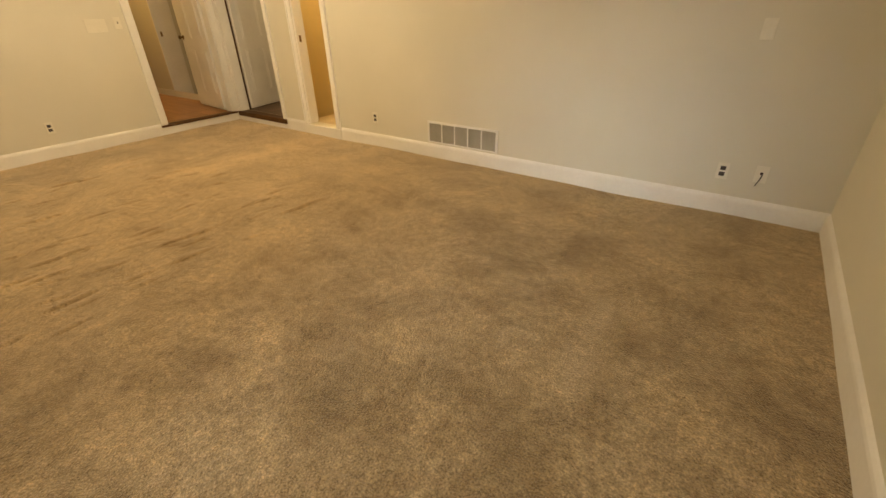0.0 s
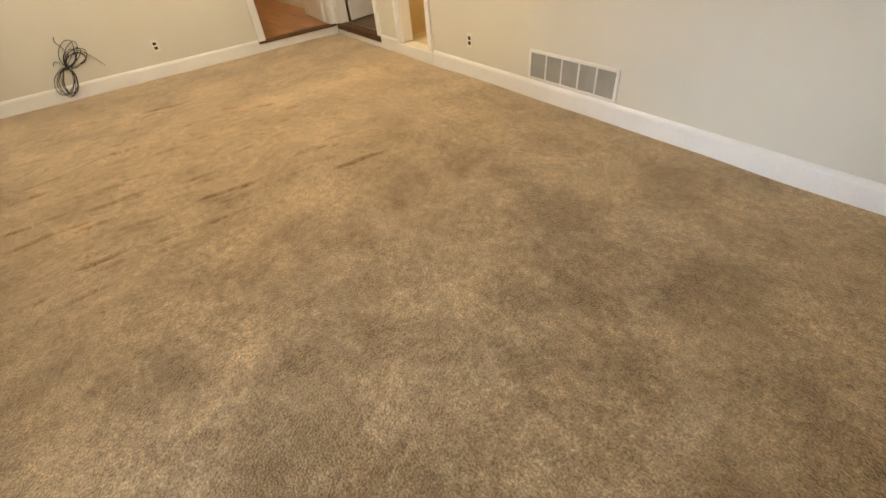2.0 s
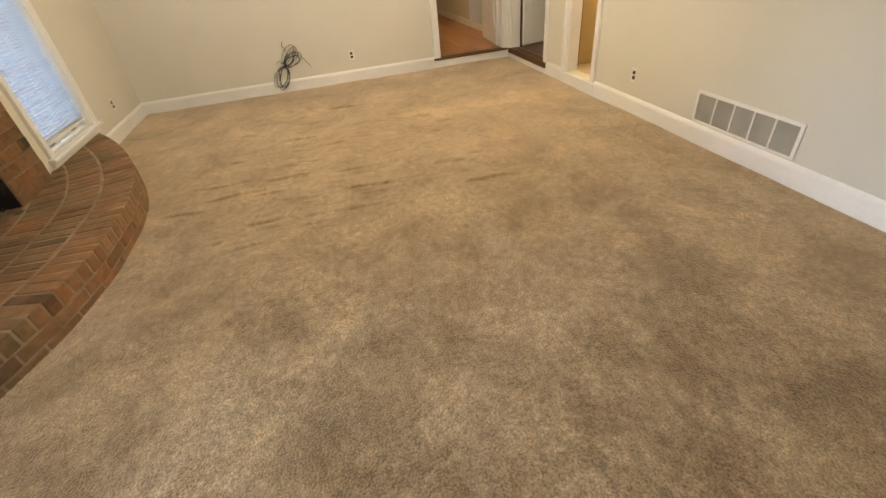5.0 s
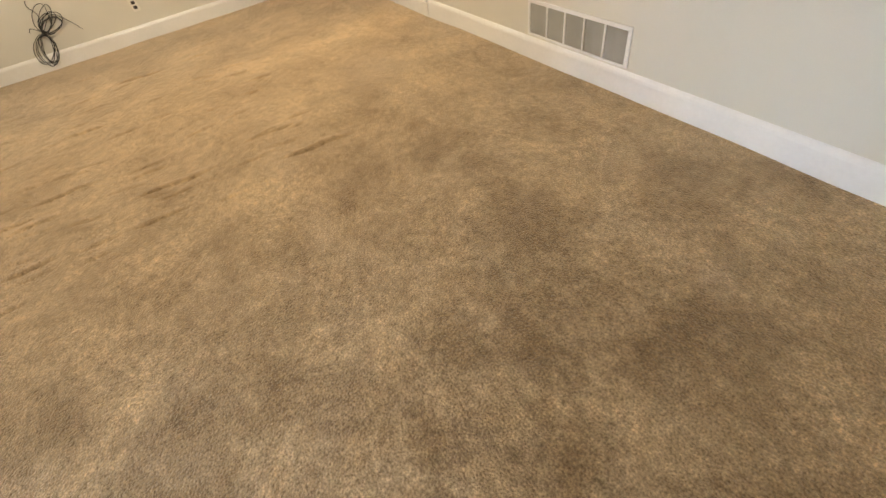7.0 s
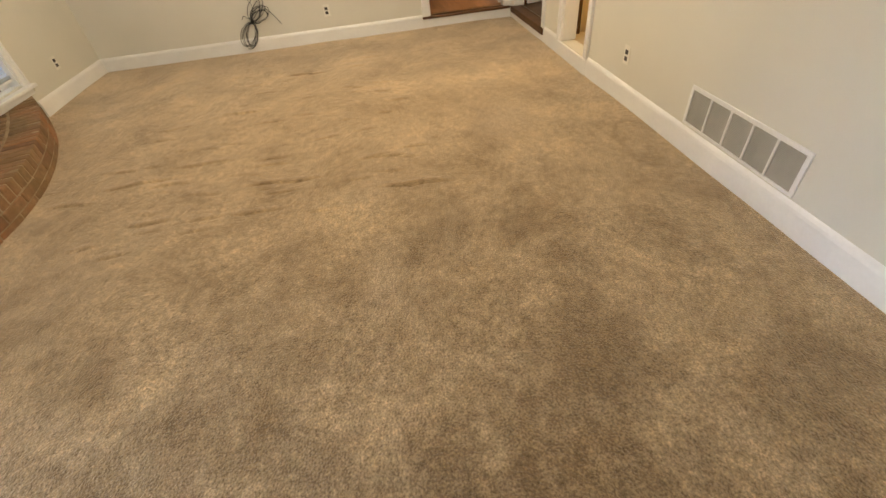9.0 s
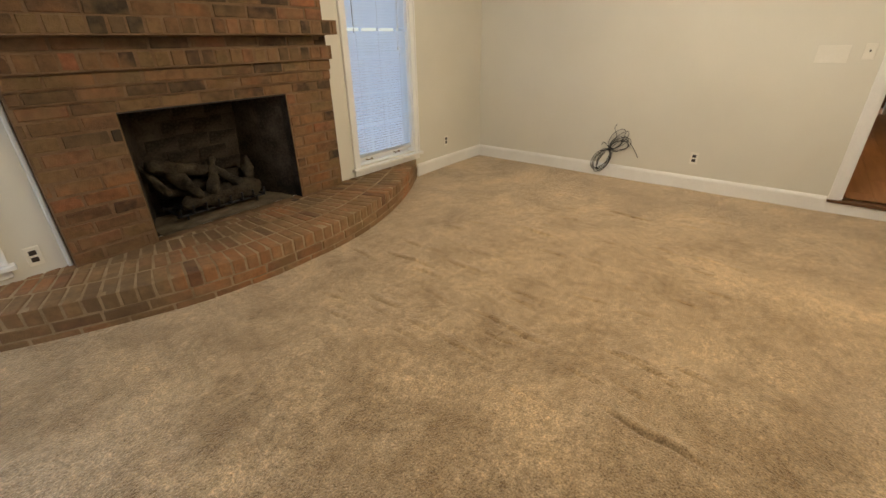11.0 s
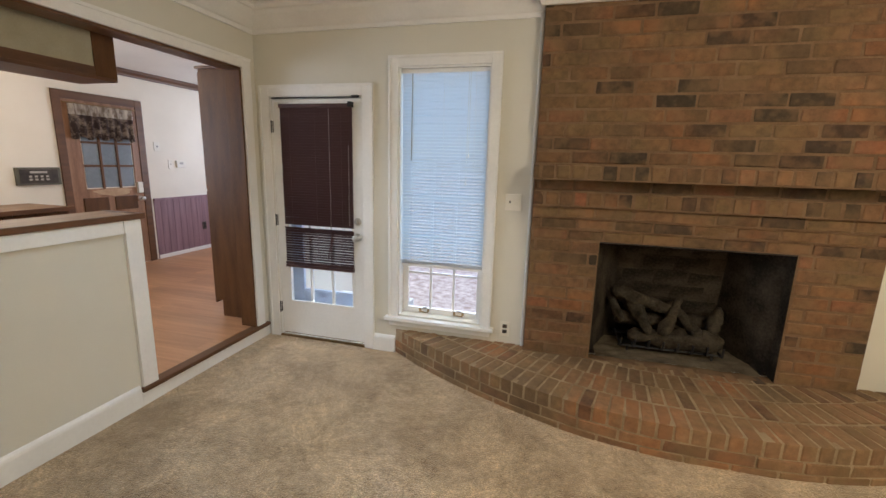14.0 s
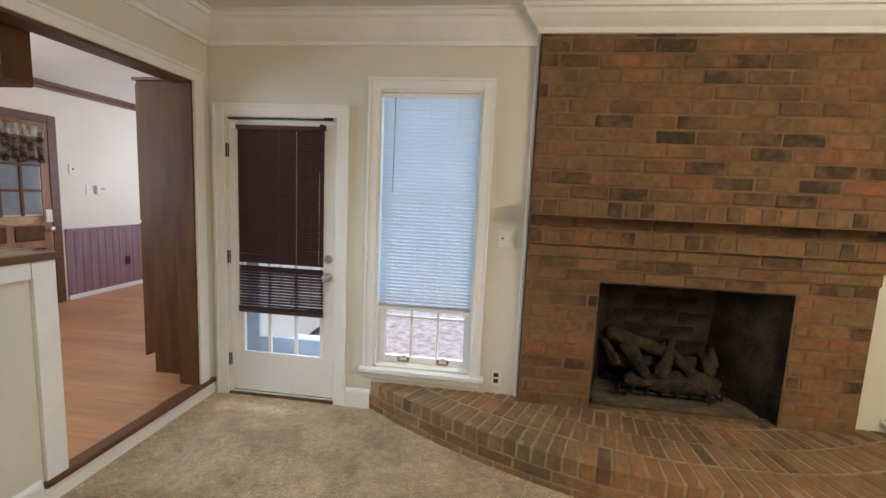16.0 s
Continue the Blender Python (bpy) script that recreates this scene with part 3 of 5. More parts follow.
def brick_mesh(length, depth, height, mat, tag="brick", worn=0.0016):
    """One of four bricks of this size, each with its own knocked corners and uneven faces."""
    chip = brick_count[0] = (brick_count[0] + 1) % 4
    key = (round(length, 3), round(depth, 3), round(height, 3), mat.name, chip)
    if key not in brick_cache:
        bm = boxes((-length / 2, length / 2, -depth / 2, depth / 2, -height / 2, height / 2))
        bmesh.ops.bevel(bm, geom=list(bm.edges), offset=0.0045, segments=1, affect="EDGES")
        q = random.Random(f"{key}")
        for v in bm.verts:
            knock = 3.0 if q.random() < 0.12 else 1.0
            v.co -= Vector([math.copysign(abs(q.gauss(0, worn)) * knock, c) for c in v.co])
        brick_cache[key] = mesh_of(tag, bm, mat)
    return brick_cache[key]


rnd = random.Random(11)
fireplace = thing("fireplace", (-2.115, YB, 0.205), "floor-to-ceiling red-brown brick chimney breast with corbelled mantel", "fireplace")
core = slab("y", YB - 0.007, YS - 0.155, BX0 + 0.004, BX1 - 0.004, 0.0, TOP, [(FX0, FX1, FZ0, FZ1)])
part("mortar_core", core, MORTAR, fireplace, "sandy tan mortar between the bricks")
for z0, z1, out in ((1.128, 1.2045, 0.016), (1.2045, 1.2845, 0.034), (1.2845, 1.3845, 0.074), (1.3845, 1.4615, 0.014), (1.4615, 1.5600, 0.175)):
    part("mortar_bed", boxes((BX0 + 0.008, BX1 - 0.008, YB - 0.05, YB + out - 0.007, z0, z1)), MORTAR, fireplace)


def course(z0, z1, out, pitch, offset, x0=BX0, x1=BX1, holes=(), joint=0.0125, jitter=0.003):
    h = z1 - z0 - joint
    x = x0 - offset
    while x < x1 - 0.01:
        a, b = max(x, x0), min(x + pitch, x1)
        x += pitch
        spans = [(a, b)]
        for ha, hb in holes:
            nxt = []
            for s0, s1 in spans:
                if s1 <= ha or s0 >= hb:
                    nxt.append((s0, s1))
                else:
                    nxt += [(s0, ha)] if ha - s0 > 0.03 else []
                    nxt += [(hb, s1)] if s1 - hb > 0.03 else []
            spans = nxt
        for s0, s1 in spans:
            if s1 - s0 < 0.03:
                continue
            ln = round((s1 - s0 - joint) / 0.004) * 0.004
            d = 0.10 + out
            m = pose((s0 + s1) / 2 + rnd.uniform(-jitter, jitter), YB + out - d / 2 + rnd.uniform(-0.003, 0.002), (z0 + z1) / 2 + rnd.uniform(-0.0015, 0.0015), 0, rnd.uniform(-0.4, 0.4), rnd.uniform(-0.3, 0.3))
            piece("brick", brick_mesh(ln, d, h, BRICK), fireplace, m)


# plain wall above the mantel
zc, n = 1.562, 0
while zc < TOP - 0.1:
    course(zc, zc + 0.0872, 0.0, 0.236, (0.07, 0.185, 0.02, 0.14)[n % 4])
    zc, n = zc + 0.0872, n + 1
# corbelled mantel, from the top down
course(1.462, 1.560, 0.175, 0.092, 0.03, BX0 + 0.002, BX1 - 0.002)
course(1.385, 1.461, 0.014, 0.236, 0.11, BX0 + 0.002, BX1 - 0.002)
course(1.285, 1.384, 0.074, 0.092, 0.06, BX0 + 0.002, BX1 - 0.002)
course(1.205, 1.284, 0.034, 0.236, 0.02, BX0 + 0.002, BX1 - 0.002)
course(1.128, 1.204, 0.016, 0.236, 0.15, BX0 + 0.002, BX1 - 0.002)
course(FZ1, 1.127, 0.0, 0.236, 0.09)
zc, n = 0.205, 0
while zc < FZ1 - 0.03:
    z1 = min(zc + 0.0845, FZ1)
    course(zc, z1, 0.0, 0.236, (0.0, 0.118)[n % 2], holes=((FX0 - 0.002, FX1 + 0.002),))
    zc, n = zc + 0.0845, n + 1
part("lintel", boxes((FX0 + 0.002, FX1 - 0.002, YB - 0.10, YB - 0.006, FZ1 - 0.008, FZ1 + 0.001)), IRON, fireplace, "sooty steel lintel bar")


def firebox():
    """A splayed, soot-black recess behind the brick face."""
    bm = bmesh.new()
    y0, y1 = YB - 0.10, YB - 0.62
    f = [(FX0, y0), (FX0 + 0.20, y1), (FX1 - 0.20, y1), (FX1, y0)]
    lo = [bm.verts.new((x, y, FZ0 + 0.002)) for x, y in f]
    hi = [bm.verts.new((x, y if i in (0, 3) else y + 0.16, FZ1 + 0.12)) for i, (x, y) in enumerate(f)]
    for k in range(3):
        bm.faces.new((lo[k], lo[k + 1], hi[k + 1], hi[k]))
    bm.faces.new(lo)
    bm.faces.new(hi)
    part("firebox", bm, SOOT, fireplace, "soot-blackened firebrick recess")
    for a, b in ((FX0 - 0.0005, FX0 + 0.004), (FX1 - 0.004, FX1 + 0.0005)):
        part("sooty_jamb", boxes((a, b, y0 - 0.002, YB - 0.013, FZ0, FZ1 - 0.009)), SOOT, fireplace)
    # faint firebrick courses on the back
    for r in range(7):
        z = FZ0 + 0.06 + r * 0.115
        yb = y1 + 0.16 * (z - FZ0) / (FZ1 + 0.12 - FZ0)
        for c in range(3):
            x = FX0 + 0.32 + c * 0.235 + (0.1 if r % 2 else 0)
            if x < FX1 - 0.34:
                piece("firebrick", brick_mesh(0.225, 0.03, 0.105, SOOT, "firebrick"), fireplace, pose(x, yb - 0.009, z, -9))


firebox()

logs = thing("gas_log_set", (-2.1, -1.5, 0.21), "grey charred ceramic gas logs on an iron grate", "log set")


def log(a, b, r, seed, name="log"):
    bm = bmesh.new()
    a, b = Vector(a), Vector(b)
    q = (b - a).to_track_quat("Z", "Y").to_matrix()
    L, sides, steps = (b - a).length, 14, 14
    rings = []
    for s in range(steps + 1):
        f = s / steps
        rr = 0.86 * r * (0.82 + 0.25 * math.sin(f * 3.0 + seed)) * (0.55 if s in (0, steps) else 1)
        ring = []
        for k in range(sides):
            w = k * math.tau / sides
            d = Vector((math.cos(w), math.sin(w), 0))
            rad = rr * (1 + 0.62 * noise.noise(Vector((d.x * 1.6 + seed * 3, d.y * 1.6, f * L * 9))) + 0.42 * noise.noise(Vector((d.x * 5, d.y * 5 + seed, f * L * 30))))
            ring.append(bm.verts.new(a + q @ (d * rad + Vector((0, 0, f * L)))))
        rings.append(ring)
    for p, qq in zip(rings, rings[1:]):
        for k in range(sides):
            bm.faces.new((p[k], p[(k + 1) % sides], qq[(k + 1) % sides], qq[k]))
    bm.faces.new(list(reversed(rings[0])))
    bm.faces.new(rings[-1])
    return part(name, bm, LOG, logs, smooth=True)


log((-2.47, -1.45, 0.335), (-1.84, -1.43, 0.325), 0.080, 1.0)
log((-2.45, -1.62, 0.38), (-1.76, -1.60, 0.40), 0.098, 2.3)
log((-2.30, -1.40, 0.38), (-2.14, -1.64, 0.54), 0.066, 3.1)
log((-1.98, -1.37, 0.37), (-1.84, -1.64, 0.58), 0.068, 4.4)
log((-2.16, -1.55, 0.50), (-1.72, -1.58, 0.62), 0.062, 5.2)
log((-2.38, -1.42, 0.41), (-2.48, -1.62, 0.54), 0.046, 6.9)
log((-2.06, -1.39, 0.36), (-2.20, -1.60, 0.60), 0.052, 8.3)
log((-1.80, -1.50, 0.40), (-1.66, -1.66, 0.66), 0.052, 9.7)
for gx in range(8):
    x = -2.45 + gx * 0.095
    g = bmesh.new()
    rod(g, (x, -1.36, 0.265), (x, -1.70, 0.265), 0.008, 8), rod(g, (x, -1.362, 0.262), (x, -1.35, 0.33), 0.008, 8)
    part("grate_bar", g, IRON, logs)
for x in (-2.40, -1.84):
    for y in (-1.40, -1.66):
        part("grate_leg", rod(bmesh.new(), (x, y, 0.207), (x, y, 0.262), 0.009, 8), IRON, logs)
for y in (-1.40, -1.66):
    part("grate_rail", rod(bmesh.new(), (-2.47, y, 0.256), (-1.77, y, 0.256), 0.009, 8), IRON, logs)


def ash():
    bm = bmesh.new()
    g = 26
    vs = [[bm.verts.new((FX0 + 0.05 + (FX1 - FX0 - 0.1) * i / g, YB - 0.06 - 0.44 * j / g, 0.2085 + max(0, 0.014 * noise.noise(Vector((i * 0.4, j * 0.4, 9))) + 0.01 * math.sin(math.pi * i / g)))) for i in range(g + 1)] for j in range(g + 1)]
    for a, b in zip(vs, vs[1:]):
        for i in range(g):
            bm.faces.new((a[i], a[i + 1], b[i + 1], b[i]))
    return tagged(single("ash_bed", bm, ASH, "grey ash and dust spread over the firebox floor", "ash", kind="stuff", smooth=True))


ash()

# ---- raised hearth ----
HC, HL, HS, HP, HZ = -2.16, 2.112, 0.80, 1.72, 0.205
hearth = thing("hearth", (HC, YS + 0.2, 0), "low bow-fronted brick hearth with radiating rowlock top", "hearth")


def bow(x, inset=0.0):
    u = min(1.0, abs(x - HC) / HL)
    return YS + HS * (1 - (math.sqrt(u * u + 0.012) - math.sqrt(0.012)) ** HP / (math.sqrt(1.012) - math.sqrt(0.012)) ** HP) - inset


def hearth_core():
    bm = bmesh.new()
    xs = [HC - HL + 2 * HL * k / 96 for k in range(97)]
    for z0, z1, inset in ((0.0, HZ - 0.006, 0.006),):
        lo = [bm.verts.new((x, max(bow(x, inset), YS - 0.01), z0)) for x in xs]
        hi = [bm.verts.new((x, max(bow(x, inset), YS - 0.01), z1)) for x in xs]
        bl, bh = bm.verts.new((xs[-1], YS - 0.02, z0)), bm.verts.new((xs[-1], YS - 0.02, z1))
        al, ah = bm.verts.new((xs[0], YS - 0.02, z0)), bm.verts.new((xs[0], YS - 0.02, z1))
        for k in range(96):
            bm.faces.new((lo[k], lo[k + 1], hi[k + 1], hi[k]))
        bm.faces.new([*hi, bh, ah])
        bm.faces.new([*lo, bl, al])
        bm.faces.new((al, ah, hi[0], lo[0])), bm.faces.new((bl, bh, hi[-1], lo[-1])), bm.faces.new((al, bl, bh, ah))
    part("mortar_core", bm, HEARTH_MORTAR, hearth, "sandy tan mortar joints")


hearth_core()


def along_bow(pitch, start=0.0, inset=0.0):
    """Points at even steps along the bow, or along a line set in from it, with the way along."""
    xs = np.linspace(HC - HL, HC + HL, 1601)
    ys = np.array([bow(x) for x in xs])
    tx, ty = np.gradient(xs), np.gradient(ys)
    n = np.hypot(tx, ty)
    xs, ys = xs + inset * ty / n, ys - inset * tx / n
    s = np.concatenate([[0], np.cumsum(np.hypot(np.diff(xs), np.diff(ys)))])
    count = int((s[-1] - start) / pitch)
    for k in range(count + 1):
        d = min(start + (k + 0.5) * pitch, s[-1] - 0.01)
        x, y = np.interp(d, s, xs), np.interp(d, s, ys)
        e = 0.02
        ex, ey = np.interp(d + e, s, xs) - np.interp(d - e, s, xs), np.interp(d + e, s, ys) - np.interp(d - e, s, ys)
        yield x, y, math.degrees(math.atan2(ey, ex))


# two courses of stretchers in the front
for z0, z1, start in ((-0.03, 0.036, 0.0), (0.042, 0.106, -0.11)):
    for x, y, a in along_bow(0.222, start):
        m = pose(x, y, (z0 + z1) / 2, 0, 0, a) @ pose(0, -0.045 + rnd.uniform(-0.002, 0.003), 0, 0, rnd.uniform(-0.4, 0.4), 0)
        if m.translation.y > YS - 0.05:
            piece("brick", brick_mesh(0.211, 0.09, z1 - z0, HBRICK), hearth, m)
# rings of rowlocks on the top; the innermost run in under the chimney breast
for inner, length, pitch, start in ((0.0, 0.205, 0.0835, 0.0), (0.217, 0.20, 0.081, 0.03), (0.428, 0.20, 0.080, 0.01), (0.64, 0.16, 0.079, 0.02)):
    for x, y, a in along_bow(pitch, start, inner + length / 2 if inner else 0.0):
        way = Vector((math.sin(radians(a)), -math.cos(radians(a)), 0))
        c = Vector((x, y, 0)) + (way * length / 2 if not inner else Vector())
        outer = c - way * length / 2
        wall_y = YB if BX0 < c.x < BX1 else YS
        if outer.y < wall_y + 0.02 or not HC - HL + 0.1 < c.x < HC + HL - 0.1:
            continue
        ln = round(min(length, (outer.y - wall_y) / max(0.3, -way.y) + 0.06) / 0.01) * 0.01
        c = outer + way * ln / 2
        m = pose(c.x, c.y, HZ - 0.047 + rnd.uniform(-0.0025, 0.002), rnd.uniform(-0.5, 0.5), rnd.uniform(-0.6, 0.6), a + rnd.uniform(-0.9, 0.9))
        piece("brick", brick_mesh(ln, 0.094, pitch - 0.0125, HBRICK), hearth, m @ pose(0, 0, 0, 90, 0, 90))

# white strips where the plaster meets the brick
setting("edge_strip", boxes((BX1 + 0.001, BX1 + 0.024, YS, YS + 0.034, HZ, CROWN + 0.03), bev=0.006), TRIM, "white painted quarter-round strip beside the brick", "trim")
setting("edge_strip", boxes((BX0 - 0.024, BX0 - 0.001, YS, YS + 0.034, HZ, CROWN + 0.03), bev=0.006), TRIM, "white painted quarter-round strip beside the brick", "trim")

# ---- windows ----
def window(name, o, sill_z):
    x0, x1, z0, z1 = o
    w = thing(name, ((x0 + x1) / 2, YS, z0), "tall white double-hung window with divided lower panes", "window", kind="structure")
    c = bmesh.new()
    cw = 0.072
    for a, b, za, zb, d in ((x0 - cw, x0, sill_z + 0.03, z1 + cw, 0.018), (x1, x1 + cw, sill_z + 0.03, z1 + cw, 0.018), (x0, x1, z1, z1 + cw, 0.0175), (x0 - cw - 0.002, x0 - cw + 0.016, sill_z + 0.031, z1 + cw + 0.001, 0.027), (x1 + cw - 0.016, x1 + cw + 0.002, sill_z + 0.031, z1 + cw + 0.001, 0.027), (x0 - cw - 0.003, x1 + cw + 0.003, z1 + cw - 0.016, z1 + cw + 0.003, 0.0275)):
        box(c, a, b, YS, YS + d, za, zb, bev=0.003)
    part("window_casing", c, TRIM, w)
    part("window_sill", boxes((x0 - cw - 0.028, x1 + cw + 0.028, YS - 0.10, YS + 0.055, sill_z, sill_z + 0.03), (x0 - cw, x1 + cw, YS, YS + 0.018, sill_z - 0.05, sill_z), bev=0.006), TRIM, w, "white painted sill with apron")
    # jamb lining
    j = boxes((x0, x0 + 0.014, YS - 0.16, YS, sill_z + 0.03, z1), (x1 - 0.014, x1, YS - 0.16, YS, sill_z + 0.03, z1), (x0 + 0.014, x1 - 0.014, YS - 0.16, YS, z1 - 0.014, z1), (x0 + 0.014, x1 - 0.014, YS - 0.16, YS - 0.10, sill_z, sill_z + 0.031))
    part("window_frame", j, TRIM, w)
    mid = 1.275
    # lower sash inside, upper sash behind
    for zz0, zz1, y, nm, cols, rows in ((sill_z + 0.03, mid + 0.02, YS - 0.085, "lower_sash", 3, 3), (mid - 0.02, z1 - 0.014, YS - 0.125, "upper_sash", 3, 3)):
        s = bmesh.new()
        a, b = x0 + 0.014, x1 - 0.014
        low = 0.062 if nm == "lower_sash" else 0.04
        for r in ((a, a + 0.045, zz0, zz1), (b - 0.045, b, zz0, zz1), (a + 0.045, b - 0.045, zz0, zz0 + low), (a + 0.045, b - 0.045, zz1 - 0.04, zz1)):
            box(s, r[0], r[1], y - 0.034, y, r[2], r[3], bev=0.003)
        sash = part(nm, s, TRIM, w)
        ga, gb, gz0, gz1 = a + 0.045, b - 0.045, zz0 + low, zz1 - 0.04
        for k in range(1, cols):
            x = ga + (gb - ga) * k / cols
            part("muntin", boxes((x - 0.009, x + 0.009, y - 0.028, y - 0.004, gz0, gz1), bev=0.003), TRIM, sash)
        for k in range(1, rows):
            z = gz0 + (gz1 - gz0) * k / rows
            part("muntin", boxes((ga, gb, y - 0.027, y - 0.005, z - 0.009, z + 0.009), bev=0.003), TRIM, sash)
        p = part("pane", boxes((ga, gb, y - 0.018, y - 0.014, gz0, gz1)), GLASS, sash)
        p.visible_shadow = False
        if nm == "lower_sash":
            for x in (x0 + 0.20, x1 - 0.20):
                h = bmesh.new()
                zl = zz0 + 0.034
                rod(h, (x - 0.035, y + 0.022, zl), (x + 0.035, y + 0.022, zl), 0.005, 8), rod(h, (x - 0.035, y, zl + 0.012), (x - 0.035, y + 0.024, zl), 0.005, 8), rod(h, (x + 0.035, y, zl + 0.012), (x + 0.035, y + 0.024, zl), 0.005, 8)
                box(h, x - 0.045, x - 0.026, y - 0.001, y + 0.004, zl, zl + 0.022), box(h, x + 0.026, x + 0.045, y - 0.001, y + 0.004, zl, zl + 0.022)
                part("sash_lift", h, BRASS, sash, "dark bronze sash lift handle")
                part("sash_latch", boxes((x - 0.022, x + 0.012, y - 0.004, y + 0.012, zz0 + low - 0.004, zz0 + low + 0.012), bev=0.003), STEEL, sash, "small metal latch")
    return w


def slat_mesh(name, width, chord, sag, mat, thick=0.0012):
    bm = bmesh.new()
    n = 5
    up, lo = [], []
    for k in range(n + 1):
        f = k / n - 0.5
        z = sag * (1 - (2 * f) ** 2)
        up.append([bm.verts.new((x, f * chord, z + thick)) for x in (-width / 2, width / 2)])
        lo.append([bm.verts.new((x, f * chord, z)) for x in (-width / 2, width / 2)])
    for k in range(n):
        bm.faces.new((up[k][0], up[k][1], up[k + 1][1], up[k + 1][0]))
        bm.faces.new((lo[k][0], lo[k + 1][0], lo[k + 1][1], lo[k][1]))
    for a, b in ((0, 0), (n, n)):
        bm.faces.new((up[a][0], up[a][1], lo[b][1], lo[b][0]))
    return mesh_of(name, bm, mat, True)


def blind(name, x0, x1, y, ztop, zbot, pitch, tilt, mat, label, wand_at, cord_at, rail=TRIM, seed=1, head=True, chord=0.0275, gap=None, low=None):
    b = thing(name, ((x0 + x1) / 2, y, ztop), label, "window blind", "blinds on the fireplace wall")
    r = random.Random(seed)
    part("headrail", boxes((x0 - 0.004, x1 + 0.004, y - 0.018, y + 0.018, ztop - 0.028, ztop), bev=0.003), rail, b)
    data = slat_mesh("slat", x1 - x0, chord, 0.0025, mat)
    z = ztop - 0.04
    cx = (x0 + x1) / 2
    while z > zbot + 0.03:
        if not (gap and gap[0] < z < gap[1]):
            t = (low[1] if low and z < low[0] else tilt) + r.gauss(0, 0.35 if not low else 2.2)
            piece("slat", data, b, pose(cx + r.uniform(-0.001, 0.001), y, z, t, r.gauss(0, 0.015 if not low else 0.15), 0))
        z -= pitch
    # the raised slats stacked on the bottom rail
    for k in range(6):
        piece("slat", data, b, pose(cx, y, zbot + 0.026 + k * 0.0035, 4, r.gauss(0, 0.1), 0))
    part("bottom_rail", boxes((x0, x1, y - 0.013, y + 0.013, zbot, zbot + 0.022), bev=0.004), rail if mat is not SLAT_BROWN else SLAT_BROWN, b)
    for f in (0.14, 0.5, 0.86):
        x = x0 + (x1 - x0) * f
        part("ladder_cord", boxes((x - 0.0008, x + 0.0008, y + 0.0125, y + 0.0145, zbot + 0.01, ztop - 0.02), (x - 0.0008, x + 0.0008, y - 0.0145, y - 0.0125, zbot + 0.01, ztop - 0.02)), rail if mat is not SLAT_BROWN else SLAT_BROWN, b)
    if wand_at:
        wx, wl = wand_at
        part("tilt_wand", rod(bmesh.new(), (wx, y + 0.024, ztop - 0.03), (wx + 0.004, y + 0.026, ztop - 0.03 - wl), 0.004, 8), GRILLE, b, "clear grey tilt wand")
    if cord_at:
        kx, kz0, kz1 = cord_at
        c = bmesh.new()
        rod(c, (kx, y + 0.022, ztop - 0.02), (kx, y + 0.022, kz0), 0.0014, 6), rod(c, (kx + 0.012, y + 0.022, ztop - 0.02), (kx + 0.014, y + 0.022, kz1), 0.0014, 6)
        part("pull_cord", c, PLATE, b)
        for tx, tz in ((kx, kz0), (kx + 0.014, kz1)):
            part("cord_tassel", lathe(bmesh.new(), (tx, y + 0.022, tz - 0.03), (0, 0, 1), [(0, 0.006), (0.02, 0.005), (0.03, 0.002)], 10), PLATE, b)
    return b


window("window_1", WIN1, 0.285)
window("window_2", WIN2, 0.255)
blind("window_blind", WIN1[0] + 0.02, WIN1[1] - 0.02, YS - 0.035, WIN1[3] - 0.016, 0.735, 0.0245, 51, SLAT, "white mini blind closed and drawn most of the way down", (WIN1[1] - 0.105, 0.62), (WIN1[0] + 0.15, 1.62, 1.42), seed=5)
blind("window_blind", WIN2[0] + 0.02, WIN2[1] - 0.02, YS - 0.035, WIN2[3] - 0.016, 0.345, 0.0245, 56, SLAT, "white mini blind closed and fully lowered", (WIN2[1] - 0.10, 0.70), (WIN2[0] + 0.14, 1.55, 1.36), seed=8, gap=(1.505, 1.52))

# ---- patio door ----
door = thing("door_1", (DOOR[1] - 0.01, YS - 0.04, 0.02), "white painted glazed patio door, closed, with brown blind", "door", kind="structure")
dx0, dx1, dz0, dz1 = DOOR[0] + 0.012, DOOR[1] - 0.012, 0.035, 2.012
gx0, gx1, gz0, gz1 = dx0 + 0.085, dx1 - 0.095, 0.325, 1.90
leaf = bmesh.new()
yd = YS - 0.012
for a, b, za, zb in ((dx0, gx0, dz0, dz1), (gx1, dx1, dz0, dz1), (gx0, gx1, dz0, gz0), (gx0, gx1, gz1, dz1)):
    box(leaf, a, b, yd - 0.044, yd, za, zb)
for a, b, za, zb in ((gx0 - 0.006, gx0 + 0.014, gz0 - 0.006, gz1 + 0.006), (gx1 - 0.014, gx1 + 0.006, gz0 - 0.006, gz1 + 0.006), (gx0 + 0.014, gx1 - 0.014, gz0 - 0.006, gz0 + 0.014), (gx0 + 0.014, gx1 - 0.014, gz1 - 0.014, gz1 + 0.006)):
    box(leaf, a, b, yd, yd + 0.006, za, zb, bev=0.002)
leaf_ob = part("door_leaf", leaf, TRIM, door)
for k in (1, 2):
    x = gx0 + (gx1 - gx0) * k / 3
    part("muntin", boxes((x - 0.010, x + 0.010, yd - 0.036, yd - 0.004, gz0, gz1), bev=0.003), TRIM, leaf_ob)
